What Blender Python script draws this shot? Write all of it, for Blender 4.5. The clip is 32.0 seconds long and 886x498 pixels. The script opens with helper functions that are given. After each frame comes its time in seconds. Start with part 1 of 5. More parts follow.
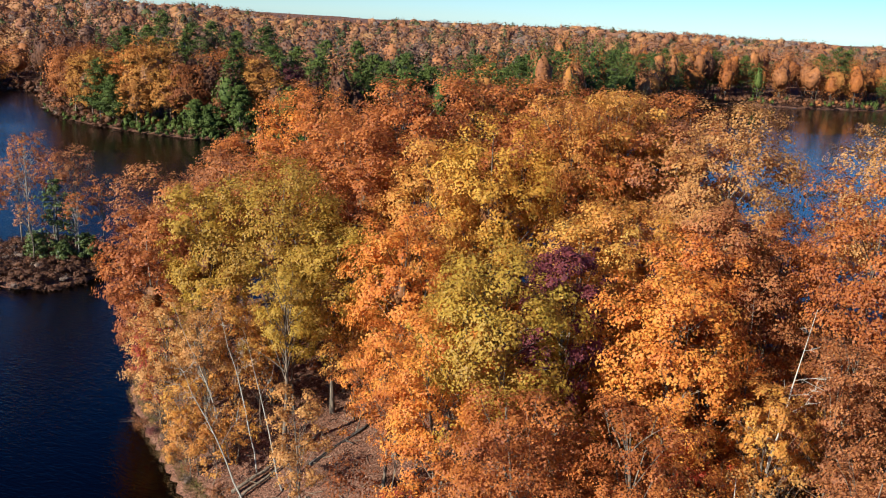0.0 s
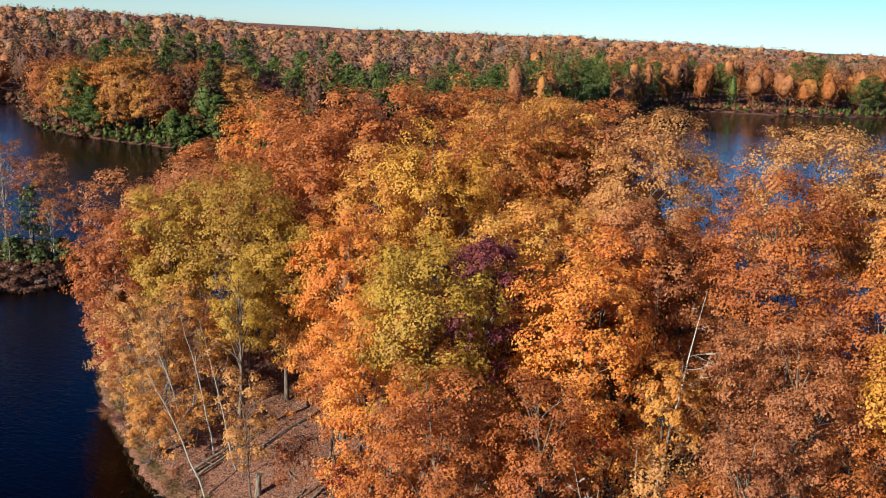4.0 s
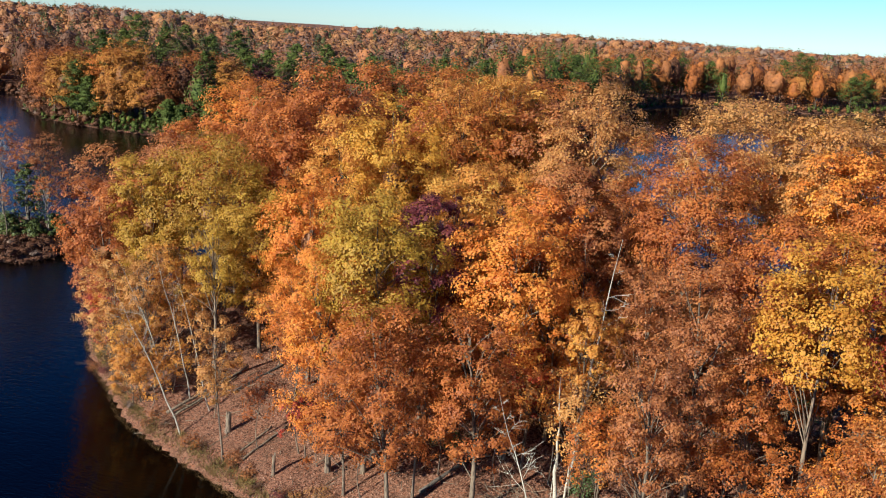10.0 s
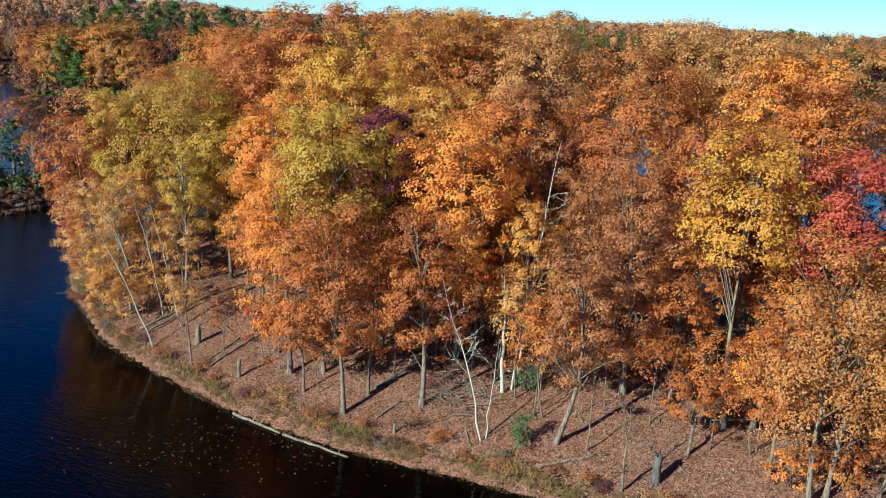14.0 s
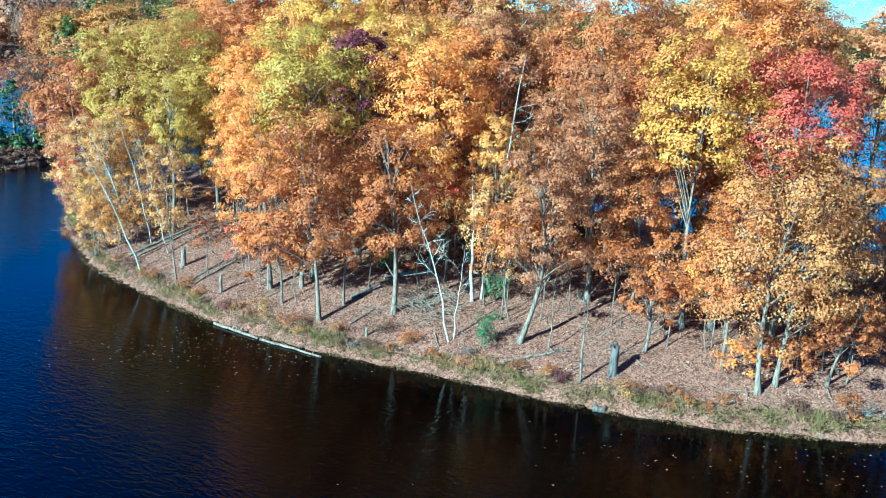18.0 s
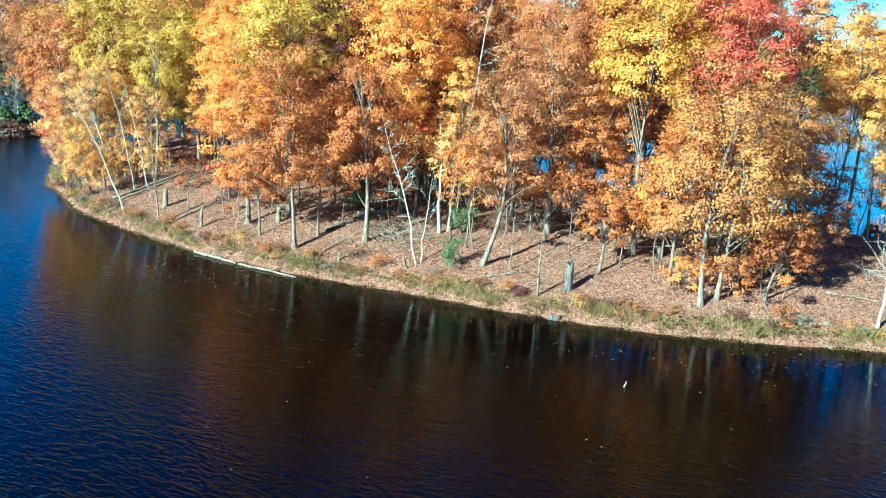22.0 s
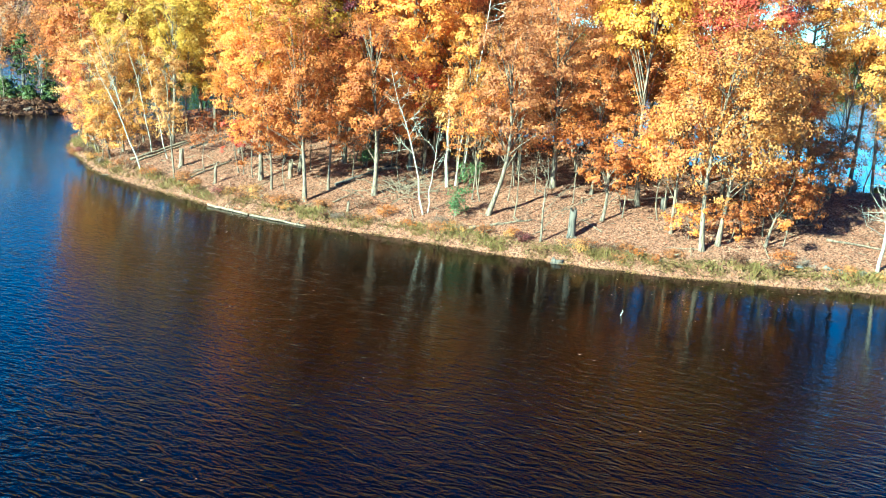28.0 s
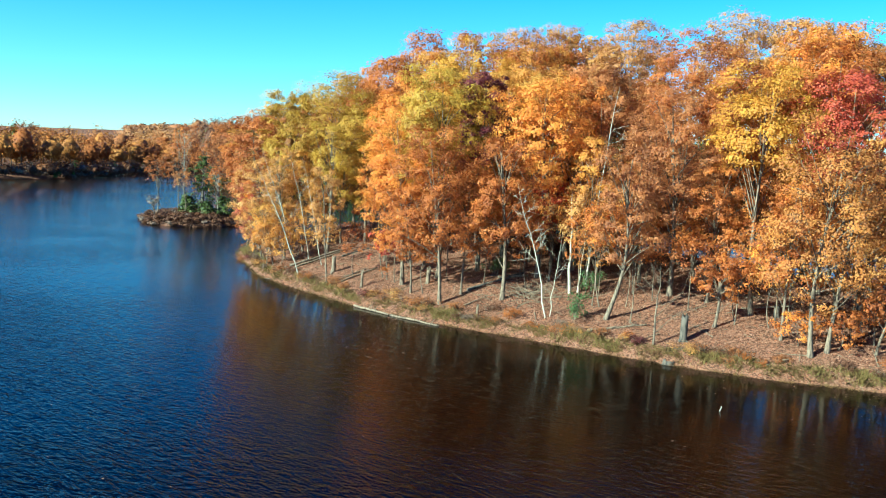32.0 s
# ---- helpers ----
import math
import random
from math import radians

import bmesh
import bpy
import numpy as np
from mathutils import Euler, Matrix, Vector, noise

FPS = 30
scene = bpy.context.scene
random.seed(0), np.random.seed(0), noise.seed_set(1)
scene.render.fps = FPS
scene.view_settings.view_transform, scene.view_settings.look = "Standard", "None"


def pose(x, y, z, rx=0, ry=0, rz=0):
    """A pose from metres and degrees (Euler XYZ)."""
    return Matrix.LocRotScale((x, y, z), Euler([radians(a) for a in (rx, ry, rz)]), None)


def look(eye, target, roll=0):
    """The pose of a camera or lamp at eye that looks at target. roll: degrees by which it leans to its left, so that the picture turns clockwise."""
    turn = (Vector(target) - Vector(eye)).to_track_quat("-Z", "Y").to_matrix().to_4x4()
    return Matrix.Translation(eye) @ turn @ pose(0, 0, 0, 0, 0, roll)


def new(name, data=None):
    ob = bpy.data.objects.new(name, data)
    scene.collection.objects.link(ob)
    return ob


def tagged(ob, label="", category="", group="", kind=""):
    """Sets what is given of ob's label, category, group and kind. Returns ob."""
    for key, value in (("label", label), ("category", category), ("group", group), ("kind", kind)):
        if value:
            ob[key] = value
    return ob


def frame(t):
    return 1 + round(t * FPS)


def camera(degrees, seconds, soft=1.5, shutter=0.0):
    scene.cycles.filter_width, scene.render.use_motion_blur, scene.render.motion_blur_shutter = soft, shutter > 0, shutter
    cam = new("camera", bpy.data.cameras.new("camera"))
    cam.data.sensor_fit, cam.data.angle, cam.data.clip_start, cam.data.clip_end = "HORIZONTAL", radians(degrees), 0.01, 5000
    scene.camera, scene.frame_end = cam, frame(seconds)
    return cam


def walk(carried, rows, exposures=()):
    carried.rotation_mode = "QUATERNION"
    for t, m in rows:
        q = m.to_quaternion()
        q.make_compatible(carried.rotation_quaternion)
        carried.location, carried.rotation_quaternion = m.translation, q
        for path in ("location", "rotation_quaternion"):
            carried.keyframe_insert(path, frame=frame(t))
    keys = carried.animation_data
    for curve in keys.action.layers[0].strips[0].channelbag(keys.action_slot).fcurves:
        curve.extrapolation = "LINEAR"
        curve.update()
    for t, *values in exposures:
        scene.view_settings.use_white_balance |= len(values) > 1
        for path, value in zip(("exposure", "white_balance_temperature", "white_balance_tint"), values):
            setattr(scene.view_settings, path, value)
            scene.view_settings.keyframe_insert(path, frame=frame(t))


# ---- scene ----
cam = camera(51.7, 32.0, 1.05)
PATH = [
    (0, (0.27, -5.885, 32.007), (0.201, -3.948, 31.516), 3.2),
    (0.5, (0.515, -6.541, 32.076), (0.449, -4.604, 31.582), 3.1),
    (1, (0.874, -7.182, 32.08), (0.811, -5.245, 31.585), 3.3),
    (1.5, (1.18, -7.939, 32.141), (1.123, -6.001, 31.648), 3.3),
    (2, (1.616, -8.604, 32.18), (1.563, -6.664, 31.694), 3.3),
    (2.5, (2.205, -9.176, 32.199), (2.153, -7.235, 31.723), 3.2),
    (3, (2.772, -9.67, 32.238), (2.723, -7.726, 31.768), 3.1),
    (3.5, (3.27, -10.168, 32.305), (3.224, -8.224, 31.836), 3.0),
    (5.5, (4.83, -11.892, 32.55), (4.788, -9.95, 32.072), 2.9),
    (6, (5.049, -12.432, 32.459), (5.009, -10.489, 31.985), 3.0),
    (6.5, (5.351, -12.963, 32.37), (5.31, -11.02, 31.898), 3.0),
    (7, (5.609, -13.539, 32.294), (5.568, -11.595, 31.824), 3.1),
    (7.5, (5.852, -14.146, 32.228), (5.81, -12.201, 31.76), 3.2),
    (8, (6.135, -14.823, 32.159), (6.094, -12.878, 31.695), 3.4),
    (8.5, (6.411, -15.424, 32.033), (6.369, -13.478, 31.571), 3.4),
    (9, (6.697, -16.024, 31.858), (6.656, -14.079, 31.394), 3.5),
    (9.5, (7.04, -16.543, 31.552), (6.997, -14.599, 31.084), 3.4),
    (10, (7.361, -17.032, 31.195), (7.317, -15.089, 30.723), 3.3),
    (10.5, (7.683, -17.615, 30.782), (7.639, -15.673, 30.306), 3.3),
    (11, (8.08, -18.229, 30.232), (8.035, -16.287, 29.756), 3.3),
    (11.5, (8.519, -18.831, 29.599), (8.474, -16.889, 29.123), 3.4),
    (12, (9.006, -19.466, 29.018), (8.962, -17.525, 28.54), 3.3),
    (12.1, (9.098, -19.592, 28.963), (9.053, -17.65, 28.487), 3.0),
    (12.5, (9.47, -20.001, 28.524), (9.428, -18.061, 28.04), 3.1),
    (13, (9.963, -20.526, 27.88), (9.923, -18.587, 27.394), 2.9),
    (13.5, (10.481, -21.001, 27.257), (10.441, -19.062, 26.768), 2.7),
    (14, (10.976, -21.404, 26.695), (10.933, -19.466, 26.202), 2.6),
    (14.5, (11.42, -21.845, 26.165), (11.372, -19.908, 25.668), 2.4),
    (16.5, (13.103, -23.663, 23.171), (13.045, -21.726, 22.676), 2.4),
    (17, (13.509, -24.009, 22.703), (13.447, -22.074, 22.202), 2.3),
    (17.5, (13.797, -24.471, 22.246), (13.733, -22.537, 21.742), 2.2),
    (18, (13.913, -25.035, 21.737), (13.85, -23.098, 21.24), 2.3),
    (18.5, (13.987, -25.607, 21.198), (13.957, -23.667, 20.716), 2.5),
    (19, (14.088, -26.27, 20.665), (14.06, -24.325, 20.196), 2.6),
    (19.5, (14.174, -26.967, 20.08), (14.148, -25.02, 19.624), 2.8),
    (20, (14.206, -27.729, 19.392), (14.184, -25.781, 18.94), 2.9),
    (20.5, (14.221, -28.523, 18.666), (14.204, -26.574, 18.218), 3.1),
    (21, (14.345, -29.235, 17.952), (14.331, -27.285, 17.505), 3.3),
    (21.5, (14.645, -29.793, 17.252), (14.63, -27.843, 16.805), 3.3),
    (22, (15.025, -30.359, 16.608), (15.008, -28.411, 16.158), 3.4),
    (22.5, (15.495, -30.992, 15.997), (15.476, -29.044, 15.545), 3.4),
    (23, (15.93, -31.675, 15.39), (15.908, -29.727, 14.938), 3.5),
    (23.5, (16.385, -32.259, 14.791), (16.362, -30.311, 14.338), 3.4),
    (24, (16.86, -32.508, 14.235), (16.832, -30.559, 13.787), 3.2),
    (24.5, (17.257, -32.393, 13.777), (17.225, -30.443, 13.332), 3.3),
    (25, (17.511, -32.14, 13.461), (17.476, -30.191, 13.013), 3.1),
    (25.5, (17.513, -31.929, 13.309), (17.477, -29.979, 12.864), 3.0),
    (27.5, (16.43, -31.835, 13.19), (16.375, -29.885, 12.746), 3.3),
    (28, (16.347, -32.36, 13.242), (16.282, -30.411, 12.799), 3.4),
    (28.5, (16.358, -33.13, 13.295), (16.282, -31.174, 12.883), 3.5),
    (29, (16.477, -33.97, 13.327), (16.388, -32.002, 12.979), 3.5),
    (29.5, (16.625, -34.817, 13.341), (16.527, -32.84, 13.058), 3.6),
    (30, (16.888, -35.644, 13.37), (16.781, -33.66, 13.149), 3.6),
    (30.5, (17.274, -36.432, 13.397), (17.159, -34.447, 13.182), 3.6),
    (31, (17.693, -37.132, 13.406), (17.57, -35.147, 13.196), 3.6),
    (31.5, (18.234, -37.785, 13.413), (17.973, -35.813, 13.202), 3.4),
    (32, (18.823, -38.392, 13.424), (18.418, -36.445, 13.214), 3.0),
]
EXPOSURES = [
    (0.0, 0.98, 5700, 2), (6.0, 0.97, 5950, 6), (10.0, 0.98, 5850, 2), (13.0, 1.02, 5300, -9), (14.5, 1.12, 4900, -16), (17.0, 1.77, 4000, -27), (18.0, 1.99, 3650, -31), (19.0, 2.12, 3550, -33),
    (20.0, 2.15, 3550, -33), (21.0, 2.18, 3850, -34), (23.0, 2.47, 4450, -35), (25.0, 2.6, 4700, -37), (29.0, 2.66, 4750, -36), (30.0, 2.14, 4900, -35), (31.0, 1.9, 4800, -32), (32.0, 1.77, 5000, -27),
]
walk(cam, [(t, look(eye, target, roll)) for t, eye, target, roll in PATH], EXPOSURES)

# ---- world, sun ----
SUN_DIR = Vector((-0.74, -0.67, 0.0)).normalized()
SUN_ELEV = 27.0
world = bpy.data.worlds.new("sky")
scene.world = world
world.use_nodes = True
wn = world.node_tree.nodes
sky = wn.new("ShaderNodeTexSky")
sky.sky_type = "NISHITA"
sky.sun_disc = False
sky.sun_elevation = radians(SUN_ELEV)
sky.sun_rotation = math.atan2(SUN_DIR.x, SUN_DIR.y)
sky.air_density, sky.dust_density, sky.ozone_density = 1.0, 0.0, 4.5
wn["Background"].inputs[1].default_value = 0.05
air = wn.new("ShaderNodeMix")
air.data_type, air.blend_type = "RGBA", "MULTIPLY"
air.inputs[0].default_value = 1.0
where = wn.new("ShaderNodeTexCoord")
height = wn.new("ShaderNodeSeparateXYZ")
world.node_tree.links.new(where.outputs["Generated"], height.inputs[0])
deep = wn.new("ShaderNodeValToRGB")
deep.color_ramp.elements.new(0.14)
deep.color_ramp.elements.new(0.3)
for stop, (at, tone) in zip(deep.color_ramp.elements, ((0.0, (0.97, 1.22, 1.52, 1)), (0.14, (0.64, 0.99, 1.38, 1)), (0.3, (0.22, 0.7, 1.36, 1)), (0.5, (0.06, 0.46, 1.2, 1)))):
    stop.position, stop.color = at, tone
world.node_tree.links.new(height.outputs[2], deep.inputs[0])
world.node_tree.links.new(deep.outputs[0], air.inputs[7])
world.node_tree.links.new(sky.outputs[0], air.inputs[6])
world.node_tree.links.new(air.outputs[2], wn["Background"].inputs[0])
sun_data = bpy.data.lights.new("sun", "SUN")
sun_data.energy, sun_data.angle, sun_data.color = 6.0, radians(0.55), (1.0, 0.93, 0.82)
sun = new("sun", sun_data)
ce = math.cos(radians(SUN_ELEV))
sun.matrix_world = look((SUN_DIR.x * ce * 200, SUN_DIR.y * ce * 200, math.sin(radians(SUN_ELEV)) * 200), (0, 0, 0))


# ---- materials ----
def material(name):
    m = bpy.data.materials.new(name)
    m.use_nodes = True
    nt = m.node_tree
    return m, nt, nt.nodes["Principled BSDF"], nt.nodes["Material Output"]


def ramp(nt, colours, fac, stops=None):
    r = nt.nodes.new("ShaderNodeValToRGB")
    el = r.color_ramp.elements
    n = len(colours)
    while len(el) < n:
        el.new(0.5)
    for i, c in enumerate(colours):
        el[i].position = stops[i] if stops else i / (n - 1)
        el[i].color = (*c, 1)
    nt.links.new(fac, r.inputs[0])
    return r.outputs[0]


def noise_tex(nt, scale, detail=3.0, rough=0.55, coord="Object"):
    tc = nt.nodes.new("ShaderNodeTexCoord")
    n = nt.nodes.new("ShaderNodeTexNoise")
    n.inputs["Scale"].default_value, n.inputs["Detail"].default_value, n.inputs["Roughness"].default_value = scale, detail, rough
    nt.links.new(tc.outputs[coord], n.inputs["Vector"])
    return n.outputs[0]


def mix_rgb(nt, kind, fac, a, b):
    n = nt.nodes.new("ShaderNodeMix")
    n.data_type, n.blend_type = "RGBA", kind
    for s, v in ((n.inputs[0], fac), (n.inputs[6], a), (n.inputs[7], b)):
        if isinstance(v, bpy.types.NodeSocket):
            nt.links.new(v, s)
        elif isinstance(v, tuple):
            s.default_value = (*v, 1)
        else:
            s.default_value = v
    return n.outputs[2]


def math_node(nt, op, a, b):
    n = nt.nodes.new("ShaderNodeMath")
    n.operation = op
    for s, v in ((n.inputs[0], a), (n.inputs[1], b)):
        if isinstance(v, bpy.types.NodeSocket):
            nt.links.new(v, s)
        else:
            s.default_value = v
    return n.outputs[0]


def flakes(nt, scale, coord="Object"):
    """Cells of leaf size: a random colour for each."""
    tc = nt.nodes.new("ShaderNodeTexCoord")
    v = nt.nodes.new("ShaderNodeTexVoronoi")
    v.inputs["Scale"].default_value = scale
    nt.links.new(tc.outputs[coord], v.inputs["Vector"])
    return v


def foliage(name, colours, through_share=0.36, cell=11.0, bloom=0.008, depth=0.62, patches=0.35, flutter=0.6, gloss=0.21):
    """Leaves: each its own tint and tilt, patches of other tints through the crown, light passing through the blade."""
    m, nt, b, out = material(name)
    geo = nt.nodes.new("ShaderNodeNewGeometry")
    obi = nt.nodes.new("ShaderNodeObjectInfo")
    patch = noise_tex(nt, patches, 2.0)
    v = flakes(nt, cell)
    sep = nt.nodes.new("ShaderNodeSeparateColor")
    nt.links.new(v.outputs["Color"], sep.inputs[0])
    spray = noise_tex(nt, patches * 5, 2.0)
    f = math_node(nt, "ADD", math_node(nt, "MULTIPLY", geo.outputs["Random Per Island"], 0.22), math_node(nt, "MULTIPLY", sep.outputs[0], 0.24))
    f = math_node(nt, "ADD", f, math_node(nt, "MULTIPLY", math_node(nt, "SUBTRACT", spray, 0.2), 0.55))
    f = math_node(nt, "ADD", f, math_node(nt, "MULTIPLY", math_node(nt, "SUBTRACT", patch, 0.35), 0.9))
    f = math_node(nt, "ADD", f, math_node(nt, "MULTIPLY", math_node(nt, "SUBTRACT", obi.outputs["Random"], 0.5), 0.2))
    col = ramp(nt, [tuple(c * depth for c in colours[0])] + [(r * 1.13, g * 1.12 + bloom * 0.6, bl * 1.1 + bloom) for r, g, bl in colours], f)
    tilt = nt.nodes.new("ShaderNodeVectorMath")
    tilt.operation = "MULTIPLY_ADD"
    nt.links.new(v.outputs["Color"], tilt.inputs[0])
    tilt.inputs[1].default_value = (flutter, flutter, flutter)
    off = nt.nodes.new("ShaderNodeVectorMath")
    off.operation = "SUBTRACT"
    nt.links.new(geo.outputs["Normal"], off.inputs[0])
    off.inputs[1].default_value = (flutter / 2, flutter / 2, flutter / 2)
    nt.links.new(off.outputs[0], tilt.inputs[2])
    nrm = nt.nodes.new("ShaderNodeVectorMath")
    nrm.operation = "NORMALIZE"
    nt.links.new(tilt.outputs[0], nrm.inputs[0])
    nt.links.new(nrm.outputs[0], b.inputs["Normal"])
    nt.links.new(col, b.inputs["Base Color"])
    b.inputs["Roughness"].default_value = 0.5
    b.inputs["Specular IOR Level"].default_value = gloss
    tr = nt.nodes.new("ShaderNodeBsdfTranslucent")
    nt.links.new(col, tr.inputs[0])
    mx = nt.nodes.new("ShaderNodeMixShader")
    mx.inputs[0].default_value = through_share
    nt.links.new(b.outputs[0], mx.inputs[1])
    nt.links.new(tr.outputs[0], mx.inputs[2])
    nt.links.new(mx.outputs[0], out.inputs[0])
    return m


def bark(name, dark, light, scale=6.0, bands=False):
    m, nt, b, out = material(name)
    tc = nt.nodes.new("ShaderNodeTexCoord")
    mp = nt.nodes.new("ShaderNodeMapping")
    mp.inputs["Scale"].default_value = (1, 1, 3.5) if bands else (1, 1, 0.22)
    nt.links.new(tc.outputs["Object"], mp.inputs[0])
    n = nt.nodes.new("ShaderNodeTexNoise")
    n.inputs["Scale"].default_value, n.inputs["Detail"].default_value = scale, 5
    nt.links.new(mp.outputs[0], n.inputs["Vector"])
    c = ramp(nt, [dark, dark, light, light], n.outputs[0], [0, 0.36, 0.56, 1] if not bands else [0, 0.3, 0.4, 1])
    blotch = noise_tex(nt, 0.9, 2.0)
    c = mix_rgb(nt, "MULTIPLY", 0.6, c, ramp(nt, [(0.55, 0.55, 0.55), (1.15, 1.12, 1.05)], blotch))
    nt.links.new(c, b.inputs["Base Color"])
    b.inputs["Roughness"].default_value = 0.9
    bp = nt.nodes.new("ShaderNodeBump")
    bp.inputs["Strength"].default_value, bp.inputs["Distance"].default_value = 0.7, 0.04
    nt.links.new(n.outputs[0], bp.inputs["Height"])
    nt.links.new(bp.outputs[0], b.inputs["Normal"])
    return m


PALETTE = {
    "rust": ("rust_leaves", [(0.21, 0.0567, 0.0126), (0.37, 0.109, 0.0168), (0.47, 0.158, 0.0231), (0.53, 0.2289, 0.0378)]),
    "brown": ("brown_leaves", [(0.1972, 0.0683, 0.0231), (0.3596, 0.1264, 0.0341), (0.464, 0.1871, 0.0487), (0.5568, 0.2782, 0.0804)]),
    "orange": ("orange_leaves", [(0.34, 0.0927, 0.0168), (0.55, 0.1744, 0.021), (0.62, 0.2616, 0.0315), (0.6, 0.3488, 0.0525)]),
    "gold": ("gold_leaves", [(0.36, 0.1308, 0.021), (0.51, 0.218, 0.0315), (0.57, 0.3052, 0.0473), (0.6, 0.3924, 0.084)]),
    "olive": ("olive_yellow_leaves", [(0.27, 0.1354, 0.0132), (0.378, 0.208, 0.017), (0.4455, 0.2747, 0.0246), (0.45, 0.3237, 0.0426)]),
    "yellow": ("yellow_leaves", [(0.368, 0.1504, 0.0145), (0.4876, 0.2257, 0.0193), (0.5244, 0.2858, 0.029), (0.5336, 0.341, 0.058)]),
    "amber": ("amber_leaves", [(0.28, 0.0981, 0.021), (0.43, 0.1635, 0.0294), (0.5, 0.2289, 0.0441), (0.55, 0.3161, 0.0788)]),
    "tan": ("tan_leaves", [(0.3, 0.13, 0.035), (0.46, 0.21, 0.05), (0.55, 0.29, 0.08), (0.58, 0.36, 0.12)]),
    "red": ("red_leaves", [(0.22, 0.028, 0.014), (0.37, 0.056, 0.022), (0.44, 0.088, 0.032), (0.48, 0.14, 0.045)]),
    "maroon": ("maroon_leaves", [(0.08, 0.018, 0.02), (0.15, 0.03, 0.03), (0.24, 0.05, 0.035), (0.33, 0.09, 0.04)]),
    "umber": ("umber_leaves", [(0.07, 0.026, 0.012), (0.12, 0.044, 0.018), (0.18, 0.066, 0.024), (0.24, 0.1, 0.04)]),
    "scarlet": ("scarlet_leaves", [(0.2, 0.02, 0.008), (0.38, 0.045, 0.01), (0.5, 0.09, 0.015), (0.52, 0.14, 0.02)]),
    "pine": ("pine_needles", [(0.032, 0.043, 0.01), (0.06, 0.072, 0.016), (0.09, 0.1, 0.024), (0.12, 0.128, 0.034)]),
    "twig": ("bare_twigs", [(0.12, 0.08, 0.06), (0.19, 0.125, 0.09), (0.26, 0.17, 0.12), (0.33, 0.21, 0.14)]),
    "green": ("young_green_leaves", [(0.055, 0.082, 0.02), (0.09, 0.122, 0.032), (0.125, 0.15, 0.045), (0.155, 0.17, 0.06)]),
}
SHARES = {"pine": 0.15, "twig": 0.1}
LEAF = {k: foliage(n, c, SHARES.get(k, 0.47), 4.0 if k == "pine" else 11.0, 0.0 if k in SHARES else 0.015, 0.68) for k, (n, c) in PALETTE.items()}
FAR_KINDS = ("rust", "brown", "amber", "maroon", "twig", "pine", "gold", "orange", "tan", "umber")


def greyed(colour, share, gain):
    """Leaf colours mixed with twig grey: half bare crowns, plus painted distance haze."""
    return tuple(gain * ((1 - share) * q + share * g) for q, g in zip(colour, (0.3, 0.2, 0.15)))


# far leaves greyed a little, distant ones more: haze mixed into the colour
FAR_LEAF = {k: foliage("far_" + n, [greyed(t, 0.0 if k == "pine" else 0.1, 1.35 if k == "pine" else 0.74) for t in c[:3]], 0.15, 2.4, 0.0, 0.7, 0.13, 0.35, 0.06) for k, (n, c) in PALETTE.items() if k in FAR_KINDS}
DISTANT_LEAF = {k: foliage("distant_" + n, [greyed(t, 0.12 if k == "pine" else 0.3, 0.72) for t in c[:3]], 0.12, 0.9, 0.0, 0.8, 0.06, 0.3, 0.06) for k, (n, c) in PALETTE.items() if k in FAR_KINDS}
# dark brown that paints the shade inside crowns, on shells within the leaves
CROWN_SHADE = foliage("crown_shade", [(0.1, 0.042, 0.016), (0.17, 0.07, 0.024), (0.24, 0.11, 0.036)], 0.1, 9.0, 0.0)
BARK = bark("grey_bark", (0.045, 0.031, 0.021), (0.185, 0.13, 0.083), 9.0)
BIRCH = bark("white_birch_bark", (0.1, 0.076, 0.055), (0.31, 0.262, 0.2), 3.0, True)
PALEBIRCH = bark("pale_birch_bark", (0.13, 0.1, 0.07), (0.42, 0.36, 0.275), 3.0, True)
DARKBARK = bark("dark_bark", (0.03, 0.024, 0.018), (0.1, 0.076, 0.056))
DEADWOOD = bark("bleached_dead_wood", (0.065, 0.043, 0.026), (0.19, 0.132, 0.082), 8.0)


def ground_material():
    m, nt, b, out = material("leaf_litter_ground")
    n1, n2 = noise_tex(nt, 0.3, 3), noise_tex(nt, 2.2, 4, 0.7)
    v = flakes(nt, 11.0)
    sep = nt.nodes.new("ShaderNodeSeparateColor")
    nt.links.new(v.outputs["Color"], sep.inputs[0])
    c1 = ramp(nt, [(0.05, 0.021, 0.012), (0.105, 0.046, 0.026), (0.165, 0.075, 0.044), (0.235, 0.122, 0.078), (0.2, 0.068, 0.032)], sep.outputs[0])
    c2 = ramp(nt, [(0.5, 0.47, 0.43), (1.0, 1.0, 1.0), (1.15, 1.1, 1.02)], n2, [0.32, 0.5, 0.68])
    c = mix_rgb(nt, "MULTIPLY", 0.85, c1, c2)
    c = mix_rgb(nt, "MIX", math_node(nt, "MULTIPLY", ramp(nt, [(0, 0, 0), (1, 1, 1)], n1, [0.52, 0.72]), 0.4), c, (0.1, 0.06, 0.036))
    nt.links.new(c, b.inputs["Base Color"])
    b.inputs["Roughness"].default_value = 0.95
    b.inputs["Specular IOR Level"].default_value = 0.12
    bp = nt.nodes.new("ShaderNodeBump")
    bp.inputs["Strength"].default_value, bp.inputs["Distance"].default_value = 1.0, 0.12
    nt.links.new(sep.outputs[1], bp.inputs["Height"])
    nt.links.new(bp.outputs[0], b.inputs["Normal"])
    return m


